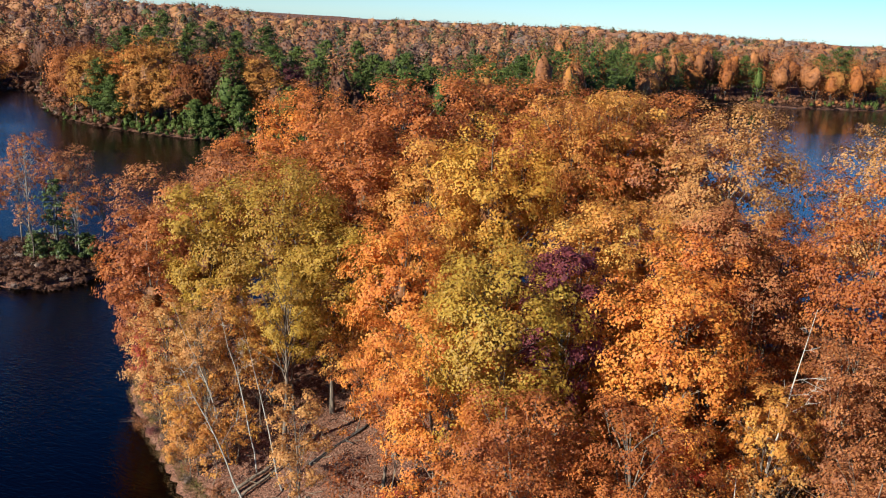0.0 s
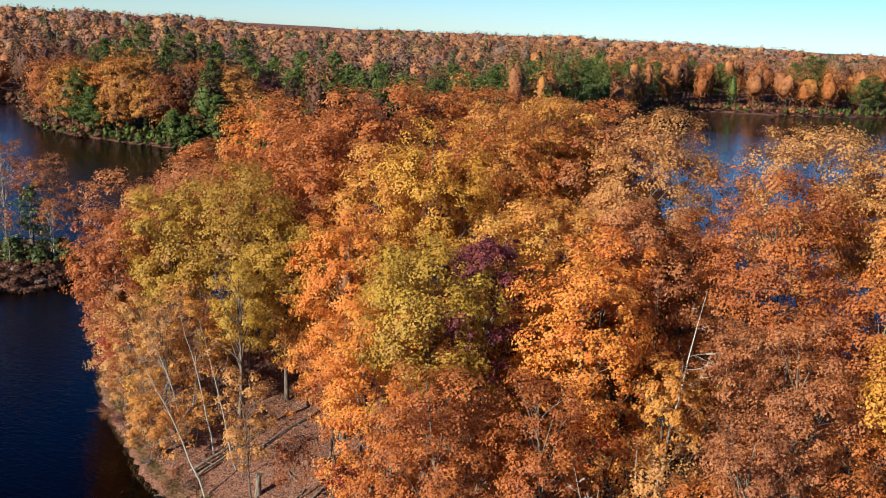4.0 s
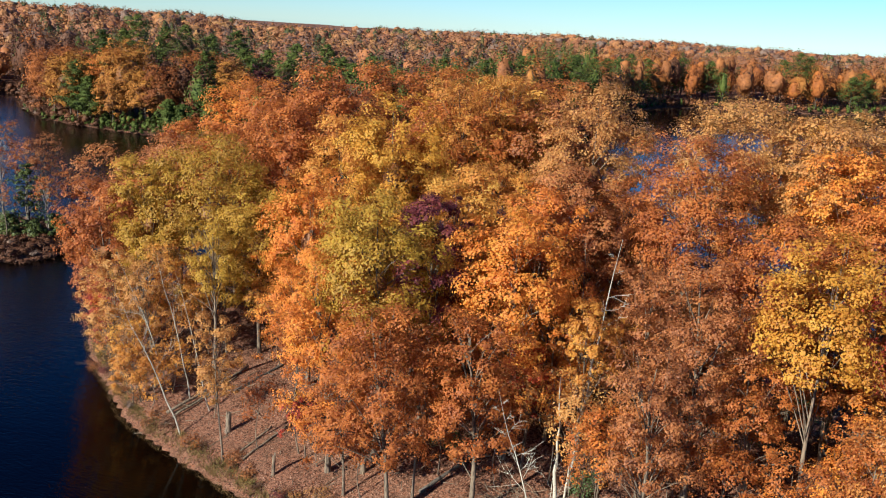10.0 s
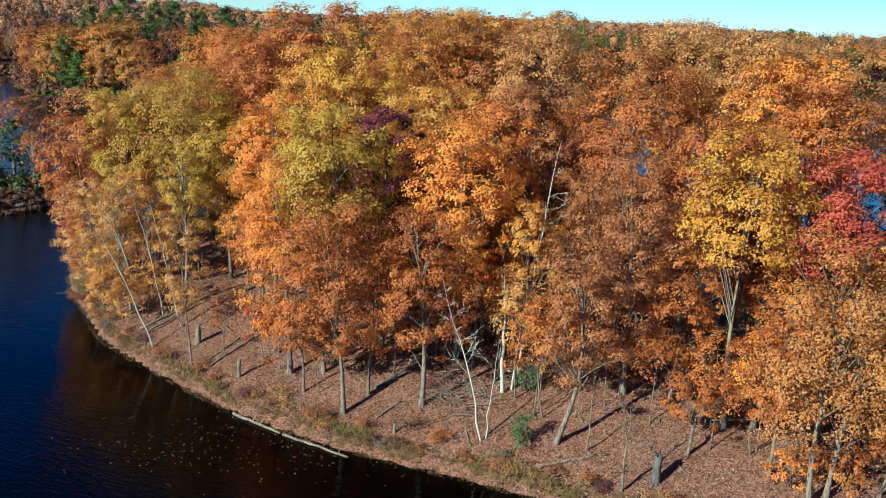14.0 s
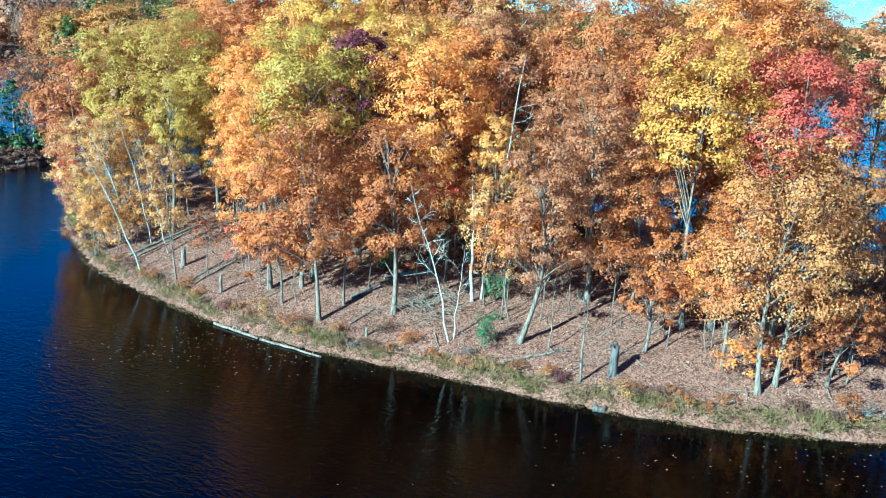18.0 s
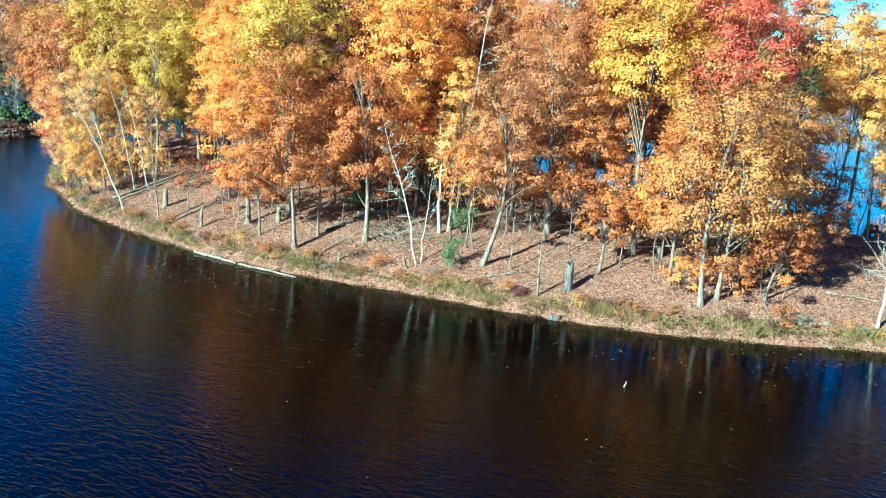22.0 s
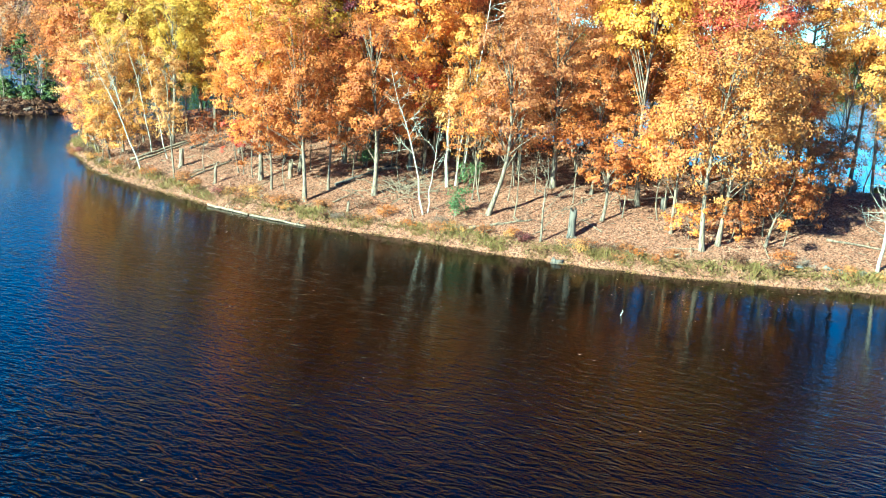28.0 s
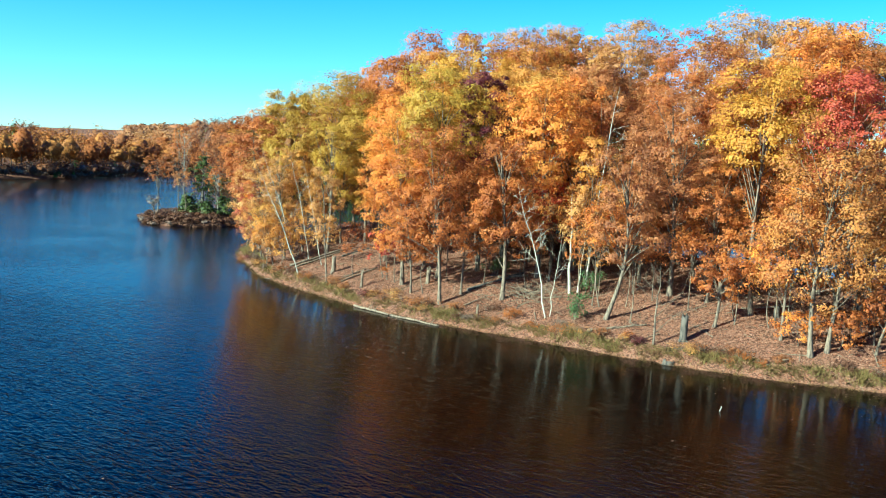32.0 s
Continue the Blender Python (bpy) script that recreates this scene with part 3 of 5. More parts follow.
TREES = [
    # x, y, tip height, crown radius, colour, crown base share
    (1.3, 57.2, 26.0, 4.2, "yellow", 0.35), (17.3, 56.1, 27.6, 4.4, "tan", 0.3), (27.4, 51.5, 27.3, 4.8, "tan", 0.35), (32.1, 47.1, 26.6, 3.9, "tan", 0.4),
    (33.2, 30.8, 20.6, 3.7, "red", 0.38), (27.6, 31.2, 21.3, 4.0, "yellow", 0.4), (10.9, 39.8, 20.0, 4.0, "orange", 0.36), (2.1, 40.0, 20.8, 4.4, "olive", 0.36),
    (5.4, 41.6, 20.6, 2.6, "maroon", 0.2), (-14.3, 58.2, 21.6, 5.0, "olive", 0.26), (-24.4, 60.8, 16.6, 3.4, "rust", 0.12),
    (-0.0, 72.0, 27.6, 4.4, "rust", 0.35), (5.5, 72.0, 27.5, 4.4, "rust", 0.35), (12.0, 68.0, 27.3, 4.3, "rust", 0.35), (14.7, 62.0, 25.5, 4.2, "brown", 0.35),
    (8.5, 62.0, 25.5, 4.4, "rust", 0.35), (-12.0, 76.0, 24.5, 4.6, "rust", 0.30), (-5.3, 66.0, 27.4, 4.4, "rust", 0.30), (-2.9, 59.0, 23.8, 3.8, "gold", 0.35),
    (-14.8, 69.0, 21.5, 4.6, "rust", 0.25), (-21.6, 73.0, 19.4, 4.6, "brown", 0.25), (-27.6, 74.0, 17.9, 4.2, "brown", 0.20), (-16.9, 84.0, 24.7, 4.6, "orange", 0.30),
    (15.8, 47.0, 22.0, 3.6, "brown", 0.40), (12.8, 46.0, 21.0, 3.4, "orange", 0.40), (9.3, 49.0, 21.8, 3.8, "gold", 0.38), (6.7, 47.0, 21.1, 3.4, "gold", 0.42),
    (33.0, 42.0, 25.3, 4.2, "orange", 0.35), (22.9, 45.0, 25.2, 4.8, "rust", 0.33), (26.1, 36.5, 21.6, 3.4, "rust", 0.40), (33.2, 37.0, 24.1, 3.6, "rust", 0.40),
    (43.4, 44.0, 23.6, 3.4, "brown", 0.45), (44.2, 37.0, 20.1, 3.4, "gold", 0.30), (-4.2, 50.0, 20.4, 3.4, "orange", 0.35), (-19.4, 58.2, 19.4, 3.0, "olive", 0.30),
    (0.3, 66.0, 21.1, 3.8, "gold", 0.35), (-8.5, 63.0, 24.0, 4.0, "rust", 0.30), (17.9, 74.0, 26.8, 4.0, "rust", 0.35), (3.8, 66.0, 25.0, 4.2, "rust", 0.35),
    (19.5, 51.0, 21.0, 2.8, "rust", 0.40), (38.9, 50.0, 25.6, 3.8, "tan", 0.45), (-9.4, 56.0, 18.1, 3.8, "olive", 0.30), (-22.7, 82.0, 20.0, 4.4, "rust", 0.25),
    (-21.5, 66.0, 18.0, 3.6, "rust", 0.25), (12.1, 64.0, 27.0, 3.6, "gold", 0.40), (33.1, 52.0, 25.8, 4.2, "gold", 0.40),
    (37.3, 54.0, 26.8, 3.8, "tan", 0.40), (-0.0, 44.0, 17.5, 3.0, "olive", 0.40),
    (31.5, 38.5, 15.5, 2.8, "rust", 0.2), (34.5, 40.5, 14.5, 2.8, "brown", 0.15), (37.0, 37.0, 13.5, 2.7, "brown", 0.15), (29.8, 43.5, 15.5, 2.8, "rust", 0.2), (33.5, 46.5, 15.0, 3.0, "brown", 0.15),
    (38.0, 43.0, 14.0, 2.8, "rust", 0.12), (35.4, 33.6, 12.5, 2.5, "rust", 0.2), (26.0, 44.5, 15.0, 2.8, "brown", 0.2), (40.4, 47.5, 13.5, 2.6, "brown", 0.12),
]
# the trees of the near shore, with their trunks' feet
SHORE_TREES = [
    (-20.5, 58.5, 12.5, 2.8, "olive", 0.1, (0, 0), 0.12, 1.0), (-16.2, 55.2, 13.0, 3.0, "gold", 0.14, (0, 0), 0.13, 1.0), (-12.3, 56.4, 13.6, 3.0, "olive", 0.16, (0, 0), 0.13, 1.0), (-7.6, 55.0, 12.6, 3.0, "gold", 0.18, (0, 0), 0.13, 1.0),
    (-4.6, 46.5, 14.0, 2.8, "orange", 0.22, (0, 0), 0.14, 1.0), (-27.5, 66.0, 13.5, 3.0, "rust", 0.05, (0, 0), 0.14, 1.1), (-28.0, 74.0, 14.0, 3.0, "brown", 0.05, (0, 0), 0.14, 1.1), (6.5, 60.0, 27.2, 3.6, "gold", 0.4, (0, 0), 0.2, 0.8), (9.8, 61.5, 27.6, 3.4, "gold", 0.4, (0, 0), 0.2, 0.8),
    # x, y, tip, radius, colour, base share, lean, trunk radius, density
    (3.7, 34.0, 15.6, 3.9, "rust", 0.2, (-1.6, 0.5), 0.2, 1.0), (-0.8, 39.1, 17.2, 3.5, "orange", 0.2, (-1.2, -1.2), 0.24, 1.0), (5.1, 35.8, 13.0, 2.6, "rust", 0.3, (0.3, 0), 0.12, 0.9),
    (8.8, 34.2, 15.0, 3.4, "rust", 0.26, (-0.6, 0), 0.24, 1.0), (17.2, 30.1, 14.8, 3.0, "brown", 0.26, (2.0, 0.3), 0.22, 0.8), (21.9, 34.8, 19.2, 3.9, "brown", 0.3, (-0.8, 0), 0.27, 0.9),
    (24.9, 28.9, 7.2, 1.7, "rust", 0.42, (0.3, 0), 0.17, 1.3), (27.5, 37.8, 18.0, 3.4, "rust", 0.24, (0.4, -1.5), 0.26, 1.0), (30.8, 24.8, 17.2, 4.5, "amber", 0.2, (0.9, 0.6), 0.22, 0.62),
    (31.9, 25.4, 15.0, 3.4, "amber", 0.25, (1.8, 0.8), 0.2, 0.6), (35.0, 25.7, 7.4, 2.0, "rust", 0.12, (1.6, 0), 0.13, 1.0), (42.0, 35.0, 19.4, 3.6, "gold", 0.25, (1.6, 0), 0.16, 0.8),
    (15.0, 36.4, 15.4, 2.1, "gold", 1.15, (0.6, -0.3), 0.1, 1.1), (21.5, 47.5, 16.5, 3.2, "brown", 0.2, (0, 0), 0.16, 1.2), (19.0, 44.0, 14.5, 2.8, "rust", 0.2, (0, 0), 0.14, 1.2), (24.0, 42.0, 15.0, 3.0, "brown", 0.2, (0, 0), 0.15, 1.1), (21.5, 61.5, 16.5, 3.6, "brown", 0.1, (0, 0), 0.16, 1.2), (24.0, 69.0, 15.0, 3.8, "brown", 0.1, (0, 0), 0.16, 1.2), (20.5, 58.5, 18.5, 3.2, "brown", 0.1, (0, 0), 0.16, 1.2), (24.5, 57.0, 14.0, 3.6, "brown", 0.1, (0, 0), 0.16, 1.3), (22.0, 54.0, 12.5, 3.0, "brown", 0.1, (0, 0), 0.16, 1.3), (-2.6, 40.6, 6.4, 1.6, "red", 0.4, (-0.5, -0.4), 0.07, 1.0), (12.1, 38.6, 11.6, 2.3, "scarlet", 0.3, (0, 0), 0.1, 1.0), (-23.6, 60.8, 10.0, 2.2, "orange", 0.2, (-0.2, -0.2), 0.14, 1.1),
    (-20.6, 54.6, 12.0, 2.6, "tan", 0.2, (-0.8, -0.4), 0.12, 0.7), (-17.0, 52.0, 13.2, 2.3, "tan", 0.3, (-1.5, -0.4), 0.13, 0.6), (-8.5, 41.2, 11.6, 2.0, "tan", 0.5, (-1.0, 0.4), 0.11, 0.7),
    (-18.0, 49.5, 6.0, 1.7, "gold", 0.06, (-0.8, -0.6), 0.07, 1.0), (-12.0, 51.0, 16.0, 2.6, "olive", 0.4, (0.2, 0), 0.24, 0.9), (-22.5, 57.0, 9.0, 2.0, "red", 0.08, (-0.8, -0.6), 0.09, 0.8),
    (24.6, 33.5, 13.5, 3.0, "rust", 0.16, (0.2, -0.4), 0.16, 1.0), (19.5, 38.6, 17.0, 3.0, "brown", 0.3, (0, 0), 0.18, 0.9), (37.5, 30.5, 13.0, 2.8, "rust", 0.2, (0.6, 0), 0.15, 0.8),
    (34.5, 28.4, 16.0, 3.2, "amber", 0.3, (0.6, 0), 0.18, 0.9), (0.6, 36.6, 10.5, 2.6, "rust", 0.15, (-0.6, -0.8), 0.12, 1.1), (13.8, 41.8, 16.5, 3.0, "orange", 0.3, (0, 0), 0.16, 1.0),
    (29.2, 27.0, 12.8, 2.6, "rust", 0.2, (0.2, -0.3), 0.14, 0.9), (46.5, 30.0, 15.5, 3.2, "rust", 0.12, (0.3, 0), 0.14, 0.8), (48.0, 38.5, 17.0, 3.4, "gold", 0.14, (0, 0), 0.15, 0.8),
    (37.0, 28.0, 6.2, 2.2, "rust", 0.02, (0.6, -0.5), 0.09, 1.1), (39.5, 30.2, 8.5, 2.4, "brown", 0.08, (0.4, 0), 0.1, 0.9), (44.5, 41.0, 9.0, 2.6, "rust", 0.06, (0, 0), 0.1, 0.8), (50.5, 43.0, 10.5, 2.8, "brown", 0.06, (0, 0), 0.1, 0.8), (40.5, 40.5, 12.0, 2.8, "rust", 0.1, (0, 0), 0.11, 0.8), (32.6, 26.0, 4.6, 1.8, "rust", 0.02, (0.3, -0.6), 0.06, 1.0), (30.2, 26.2, 4.2, 1.5, "orange", 0.02, (-0.5, -0.6), 0.06, 0.9),
]
PLACED = []
for n, (x, y, top, r, c, bs) in enumerate(TREES):
    near = y < 50
    r *= 1.03 if near else 1.15
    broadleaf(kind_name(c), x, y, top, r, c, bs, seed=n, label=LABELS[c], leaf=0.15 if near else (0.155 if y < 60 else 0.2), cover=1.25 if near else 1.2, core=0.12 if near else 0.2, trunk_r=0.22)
    PLACED.append((x, y, r))
for n, (x, y, top, r, c, bs, ln, tr, dn) in enumerate(SHORE_TREES):
    bs *= 0.42 if y < 43 else 1.0
    broadleaf(kind_name(c), x, y, top, r, c, bs, seed=400 + n, label=LABELS[c], lean=ln, trunk_r=tr, dense=dn, leaf=0.125, cover=0.86)
    PLACED.append((x, y, r))
# undergrowth between the trunks, and the trees behind
rngf = np.random.default_rng(5)
young = tries = 0
while young < 84 and tries < 4000:
    tries += 1
    x, y = rngf.uniform(-20, 38), rngf.uniform(36, 74)
    d = float(inside_distance(np.array([x]), np.array([y]), PENINSULA)[0])
    c = rngf.choice(["brown", "rust", "brown", "gold"])
    if d < (9 if young % 6 == 0 else 15):
        continue
    broadleaf("sapling", x, y, zat(x, y) + rngf.uniform(3.5, 8.5), rngf.uniform(1.2, 2.2), c, 0.15, seed=600 + young, trunk_r=0.06, leaf=0.19, cover=0.45, airy=1.3, label="slender young tree with thin %s leaves" % c, group="undergrowth of the peninsula")
    young += 1
for n, (x, y, h, r, c) in enumerate([(-25.6, 62.6, 6.5, 2.0, "rust"), (-24.0, 59.8, 6.0, 2.0, "tan"), (-22.4, 57.4, 6.5, 2.1, "gold"), (-20.8, 54.8, 7.0, 2.2, "tan"), (-19.0, 51.8, 6.5, 2.1, "gold"), (-17.4, 49.8, 5.2, 1.9, "tan"), (-16.2, 48.6, 4.4, 1.6, "gold"), (-18.6, 55.0, 9.0, 2.4, "tan"), (-14.2, 54.0, 8.5, 2.3, "gold"), (-15.2, 50.6, 5.0, 1.6, "gold"), (-10.6, 46.4, 4.4, 1.4, "tan"), (-6.2, 42.0, 5.2, 1.7, "rust"), (-1.6, 39.6, 5.6, 1.9, "orange"), (1.8, 36.2, 5.4, 1.9, "rust"), (6.6, 38.0, 6.0, 1.9, "brown"), (10.4, 36.8, 6.4, 1.8, "rust"),
                                     (12.0, 38.4, 7.5, 1.9, "tan"), (16.4, 34.0, 6.2, 1.6, "gold"), (18.6, 32.6, 6.8, 1.8, "brown"), (20.6, 33.6, 5.6, 1.7, "rust"), (23.2, 31.8, 6.2, 1.9, "rust"), (26.4, 30.2, 5.4, 1.8, "orange"), (28.6, 28.6, 5.0, 1.7, "gold"), (33.8, 27.4, 5.6, 1.9, "amber"), (36.2, 26.0, 4.6, 1.6, "rust")]):
    broadleaf("sapling", x, y, zat(x, y) + h, r, c, 0.08 if x < -13 else 0.3, seed=560 + n, trunk_r=0.055, leaf=0.125, cover=0.5, airy=1.25, label="slender young tree with thin %s leaves on the slope" % c, group="undergrowth of the peninsula")
thin = tries = 0
while thin < 26 and tries < 3000:
    tries += 1
    x, y = rngf.uniform(-12, 38), rngf.uniform(26, 56)
    d = float(inside_distance(np.array([x]), np.array([y]), PENINSULA)[0])
    if not 4.5 < d < 14:
        continue
    c = ["rust", "orange", "brown", "gold", "rust", "tan"][thin % 6]
    broadleaf("sapling", x, y, zat(x, y) + rngf.uniform(6.5, 11), rngf.uniform(1.8, 2.6), c, 0.36, seed=900 + thin, trunk_r=0.065, leaf=0.13, cover=0.5, airy=1.2, label="half grown tree with a thin %s crown" % c, group="undergrowth of the peninsula")
    thin += 1
tries = inner = 0
while inner < 46 and tries < 6000:
    tries += 1
    x, y = rngf.uniform(-22, 42), rngf.uniform(44, 86)
    d = float(inside_distance(np.array([x]), np.array([y]), PENINSULA)[0])
    r = rngf.uniform(2.8, 4.0)
    if d < 13 or any((x - a) ** 2 + (y - b) ** 2 < (0.42 * (r + q)) ** 2 for a, b, q in PLACED) or (19 < x < 27 and y > 50):
        continue
    c = rngf.choice(["rust", "brown", "brown", "gold", "orange"])
    broadleaf(kind_name(c), x, y, 9.5 + 5 * (1 - math.exp(-d / 12)) + rngf.uniform(-2, 2), r, c, 0.2, seed=200 + tries, label=LABELS[c] + " in the inner wood", leaf=0.27, cover=1.0, trunk_r=0.13)
    PLACED.append((x, y, r))
    inner += 1


def pine(x, y, top, radius, seed, label="dark green pine tree", base_share=0.2, group="trees on the cape", leaf=0.34, boughs=46, per=52):
    """A pine: straight trunk and ragged boughs at all heights, each with flat tufts of needles."""
    rng = np.random.default_rng(seed + 900)
    while zat(x, y) < 0.25:
        y += 1
    z0 = zat(x, y) - 0.15
    h = top - z0
    root = new("pine_tree")
    root.location = (x, y, z0)
    ts = np.linspace(0, 1, 6)
    part_np("trunk", *tube(np.stack([ts * 0, ts * 0, ts * h * 0.97], 1), 0.26 * (1 - ts * 0.93), 7), DARKBARK, root, smooth=True)
    cen, rad, wood_parts = [], [], []
    gap = rng.uniform(0, 6.28)
    for i in range(boughs):
        f = ((i + rng.uniform(0, 1)) / boughs) ** 0.85
        zt = h * (base_share + (0.97 - base_share) * f)
        a = i * 2.4 + rng.normal() * 0.3
        L = 1.25 * radius * (1 - f ** 1.7) ** 0.75 * rng.uniform(0.55, 1.15) * (1 + 0.2 * math.sin(a * 2 + gap)) + 0.25
        rise = L * rng.uniform(0.0, 0.45)
        tip = np.array([math.cos(a) * L, math.sin(a) * L, zt + rise])
        wood_parts.append(tube(np.array([[0, 0, zt - 0.08 * L], [tip[0] * 0.5, tip[1] * 0.5, zt + rise * 0.3], tip]), [0.06, 0.045, 0.012], 4))
        for s in (0.5, 0.8, 1.0):
            cen.append(np.array([tip[0] * s, tip[1] * s, zt + rise * s * s + 0.1]) + rng.normal(size=3) * 0.15)
            rad.append((0.19 * radius + 0.1 * L) * rng.uniform(0.8, 1.25))
    part_np("bough_wood", *join(wood_parts), DARKBARK, root, smooth=True)
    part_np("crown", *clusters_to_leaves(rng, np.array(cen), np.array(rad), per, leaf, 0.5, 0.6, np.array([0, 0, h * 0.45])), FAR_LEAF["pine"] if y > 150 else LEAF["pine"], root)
    tagged(root, label, "pine tree", group)
    return root


pine(44.2, 49.0, 22.6, 2.8, 77, "tall thin dark pine on the narrow neck", 0.45, "trees on the peninsula", 0.2, 34, 40)


# ---- the cape across the water ----
for n, (x, y, top, r) in enumerate([(-86.5, 240, 30, 5.0), (-95, 236, 25.4, 5.5), (-91, 242, 26, 4.5), (-80, 244, 27, 5.0), (-76, 250, 27.6, 5.5), (-63, 258, 27, 5.0), (-70, 254, 25, 5), (-98.3, 224, 17.2, 4.6), (-94, 222.5, 13.5, 4.0),
                                    (-63.5, 226, 21.7, 3.6), (-67, 228, 14, 3), (-59.0, 216, 13.4, 3.2), (-70, 216, 9, 2.6), (-66, 215, 8, 2.4), (-26, 236, 20, 5), (-20, 234, 18, 5), (-33, 232, 17, 4.5), (-37.7, 226, 15, 4.2), (-14, 240, 19, 5),
                                    (-46, 262, 24, 5), (-38, 268, 24, 5), (-52, 250, 22, 4.6), (10, 262, 21, 5.5), (18, 270, 22, 5), (2, 256, 20, 5), (34, 300, 22, 5.5), (42, 316, 23, 5.5), (26, 292, 21, 5), (166.7, 446, 28.5, 6), (173, 450, 27, 6), (160, 449, 25, 5),
                                    (70, 392, 22, 5.5), (78, 408, 24, 6), (62, 372, 22, 6), (54, 352, 22, 6), (98, 436, 19, 5), (-30, 246, 21, 5), (-6, 238, 19, 5), (-22, 252, 22, 5), (-44, 240, 20, 4.6), (6, 246, 20, 5), (-58, 246, 22, 5), (-2, 268, 22, 5), (12, 284, 22, 5.5), (24, 306, 23, 5.5), (46, 338, 24, 6), (88, 424, 22, 5.5), (110, 446, 23, 6), (124, 448, 22, 6), (196, 452, 18, 6), (204, 460, 20, 6)]):
    pine(x, y, top, r, n)
for n, (x, y, top, r, c) in enumerate([(-108, 230, 19.2, 6.0, "rust"), (-104, 238, 20.5, 6.0, "rust"), (-84, 226, 23.5, 5.6, "gold"), (-90, 229, 21, 5.0, "orange"), (-79, 223, 15.5, 4.6, "gold"), (-74, 223, 17.5, 5.0, "rust"), (-87, 222.5, 13, 4, "gold"),
                                       (-101, 229, 19, 5.2, "gold"), (-70, 236, 21, 5.5, "rust"), (-58, 230, 19, 5.0, "gold"), (-54, 224, 16.5, 4.6, "gold"), (-62, 240, 20, 5, "brown"), (-52, 236, 18, 5, "maroon"), (-46, 226, 15, 5, "rust"), (-64, 218, 10, 2.5, "brown")]):
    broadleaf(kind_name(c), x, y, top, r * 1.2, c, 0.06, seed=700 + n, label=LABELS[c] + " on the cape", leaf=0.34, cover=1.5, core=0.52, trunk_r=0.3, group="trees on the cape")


# ---- far woods ----
def wood(name, seed, spacing, box, near, far_d, colours, per, leaf, radius, height, label, trunks=False, bearing=(-46, 32), up=0.45, loop=None, fine=0, boughs=16, tints=LEAF, full=0.6):
    """Woods across the lake: crowns of leaf clumps over the land, one object per tint."""
    rng = np.random.default_rng(seed)
    x0, x1, y0, y1 = box
    ax, ay = np.meshgrid(np.arange(x0, x1, spacing), np.arange(y0, y1, spacing))
    x, y = ax.ravel() + rng.uniform(-0.5, 0.5, ax.size) * spacing, ay.ravel() + rng.uniform(-0.5, 0.5, ax.size) * spacing
    d = inside_distance(x, y, MAINLAND if loop is None else loop)
    bear = np.degrees(np.arctan2(x - 10, y + 25))
    ok = (d > near) & (d < far_d) & (bear > bearing[0]) & (bear < bearing[1])
    x, y, d, bear = x[ok], y[ok], d[ok], bear[ok]
    z = land_height(x, y)
    tint = 0.5 + 0.3 * wave(x, y, 0.017, 5.0) + rng.normal(size=len(x)) * 0.2
    pick = np.clip((tint * len(colours)).astype(int), 0, len(colours) - 1)
    if "pine" in colours:
        stand = (bear > -22) & (bear < 7) & (d < 90) & (rng.uniform(size=len(x)) < 0.55 + 0.3 * wave(x, y, 0.05, 2.0))
        pick[stand] = colours.index("pine")
    # umber leaf colour paints in a shaded band of woods, set by bearing
    if "umber" in colours:
        shade_band = (bear > -27) & (bear < -3) & (d < 160) & (rng.uniform(size=len(x)) < 0.6)
        pick[shade_band & (pick != (colours.index("pine") if "pine" in colours else -1))] = colours.index("umber")
    if "amber" in colours:
        pick[(bear < -27) & np.isin(pick, [colours.index(q) for q in ("umber", "pine")]) & (rng.uniform(size=len(x)) < 0.85)] = colours.index("amber")
    R = rng.uniform(0.7, 1.3, len(x)) * radius
    H = (0.72 + 0.5 * rng.uniform(0, 1, len(x)) ** 1.4) * height * (np.where((bear > 1) & (d < 46), 1.25, np.where(bear < -27, 0.68, 1.0)) if height > 10 else 1.0)
    for c in range(len(colours)):
        sel = np.flatnonzero(pick == c)
        if not len(sel):
            continue
        n = len(sel)
        cen = np.stack([x[sel], y[sel], z[sel] + H[sel] * 0.51], -1)
        scale = np.stack([R[sel], R[sel], H[sel] * 0.49], -1)
        cone = 0.72 if colours[c] == "pine" else 0.0
        if cone:
            scale = scale * np.array([0.95, 0.95, 1.0])

        def thin(q):
            return 1 - cone * np.array([1, 1, 0.0]) * np.clip(q[..., 2:] * 0.5 + 0.5, 0, 1)

        # a lumpy dome for each crown, its boughs swelling it, leaves all over its skin
        bough = unit(rng.normal(size=(n, boughs, 3)) + np.array([0, 0, up]))
        row = np.arange(n)[:, None]

        def swell(q):
            return 0.56 + 0.44 * np.exp(-11 * (1 - np.einsum("nik,njk->nij", q, bough))).max(axis=2)[..., None]

        way = unit(rng.normal(size=(n, per, 3)) + np.array([0, 0, up]) + bough[row, rng.integers(0, boughs, (n, per))] * 1.5)
        q = way * swell(way) * rng.uniform(0.76, 1.02, (n, per, 1))
        pos = cen[:, None] + q * thin(q) * scale[:, None]
        nor = way + rng.normal(size=(n, per, 3)) * 0.3 + np.array([0, 0, 0.1])
        bv, bf = BALLS[fine]
        skin = np.repeat(bv[None], n, axis=0)
        skin = skin * swell(skin) * full
        core_v = cen[:, None] + skin * thin(skin) * scale[:, None]
        core_f = (bf[None] + (np.arange(n) * len(bv))[:, None, None]).reshape(-1, 3)
        v, f = leaves(rng, pos.reshape(-1, 3), nor.reshape(-1, 3), leaf)
        v, f = join([(v, f), (core_v.reshape(-1, 3), core_f)])
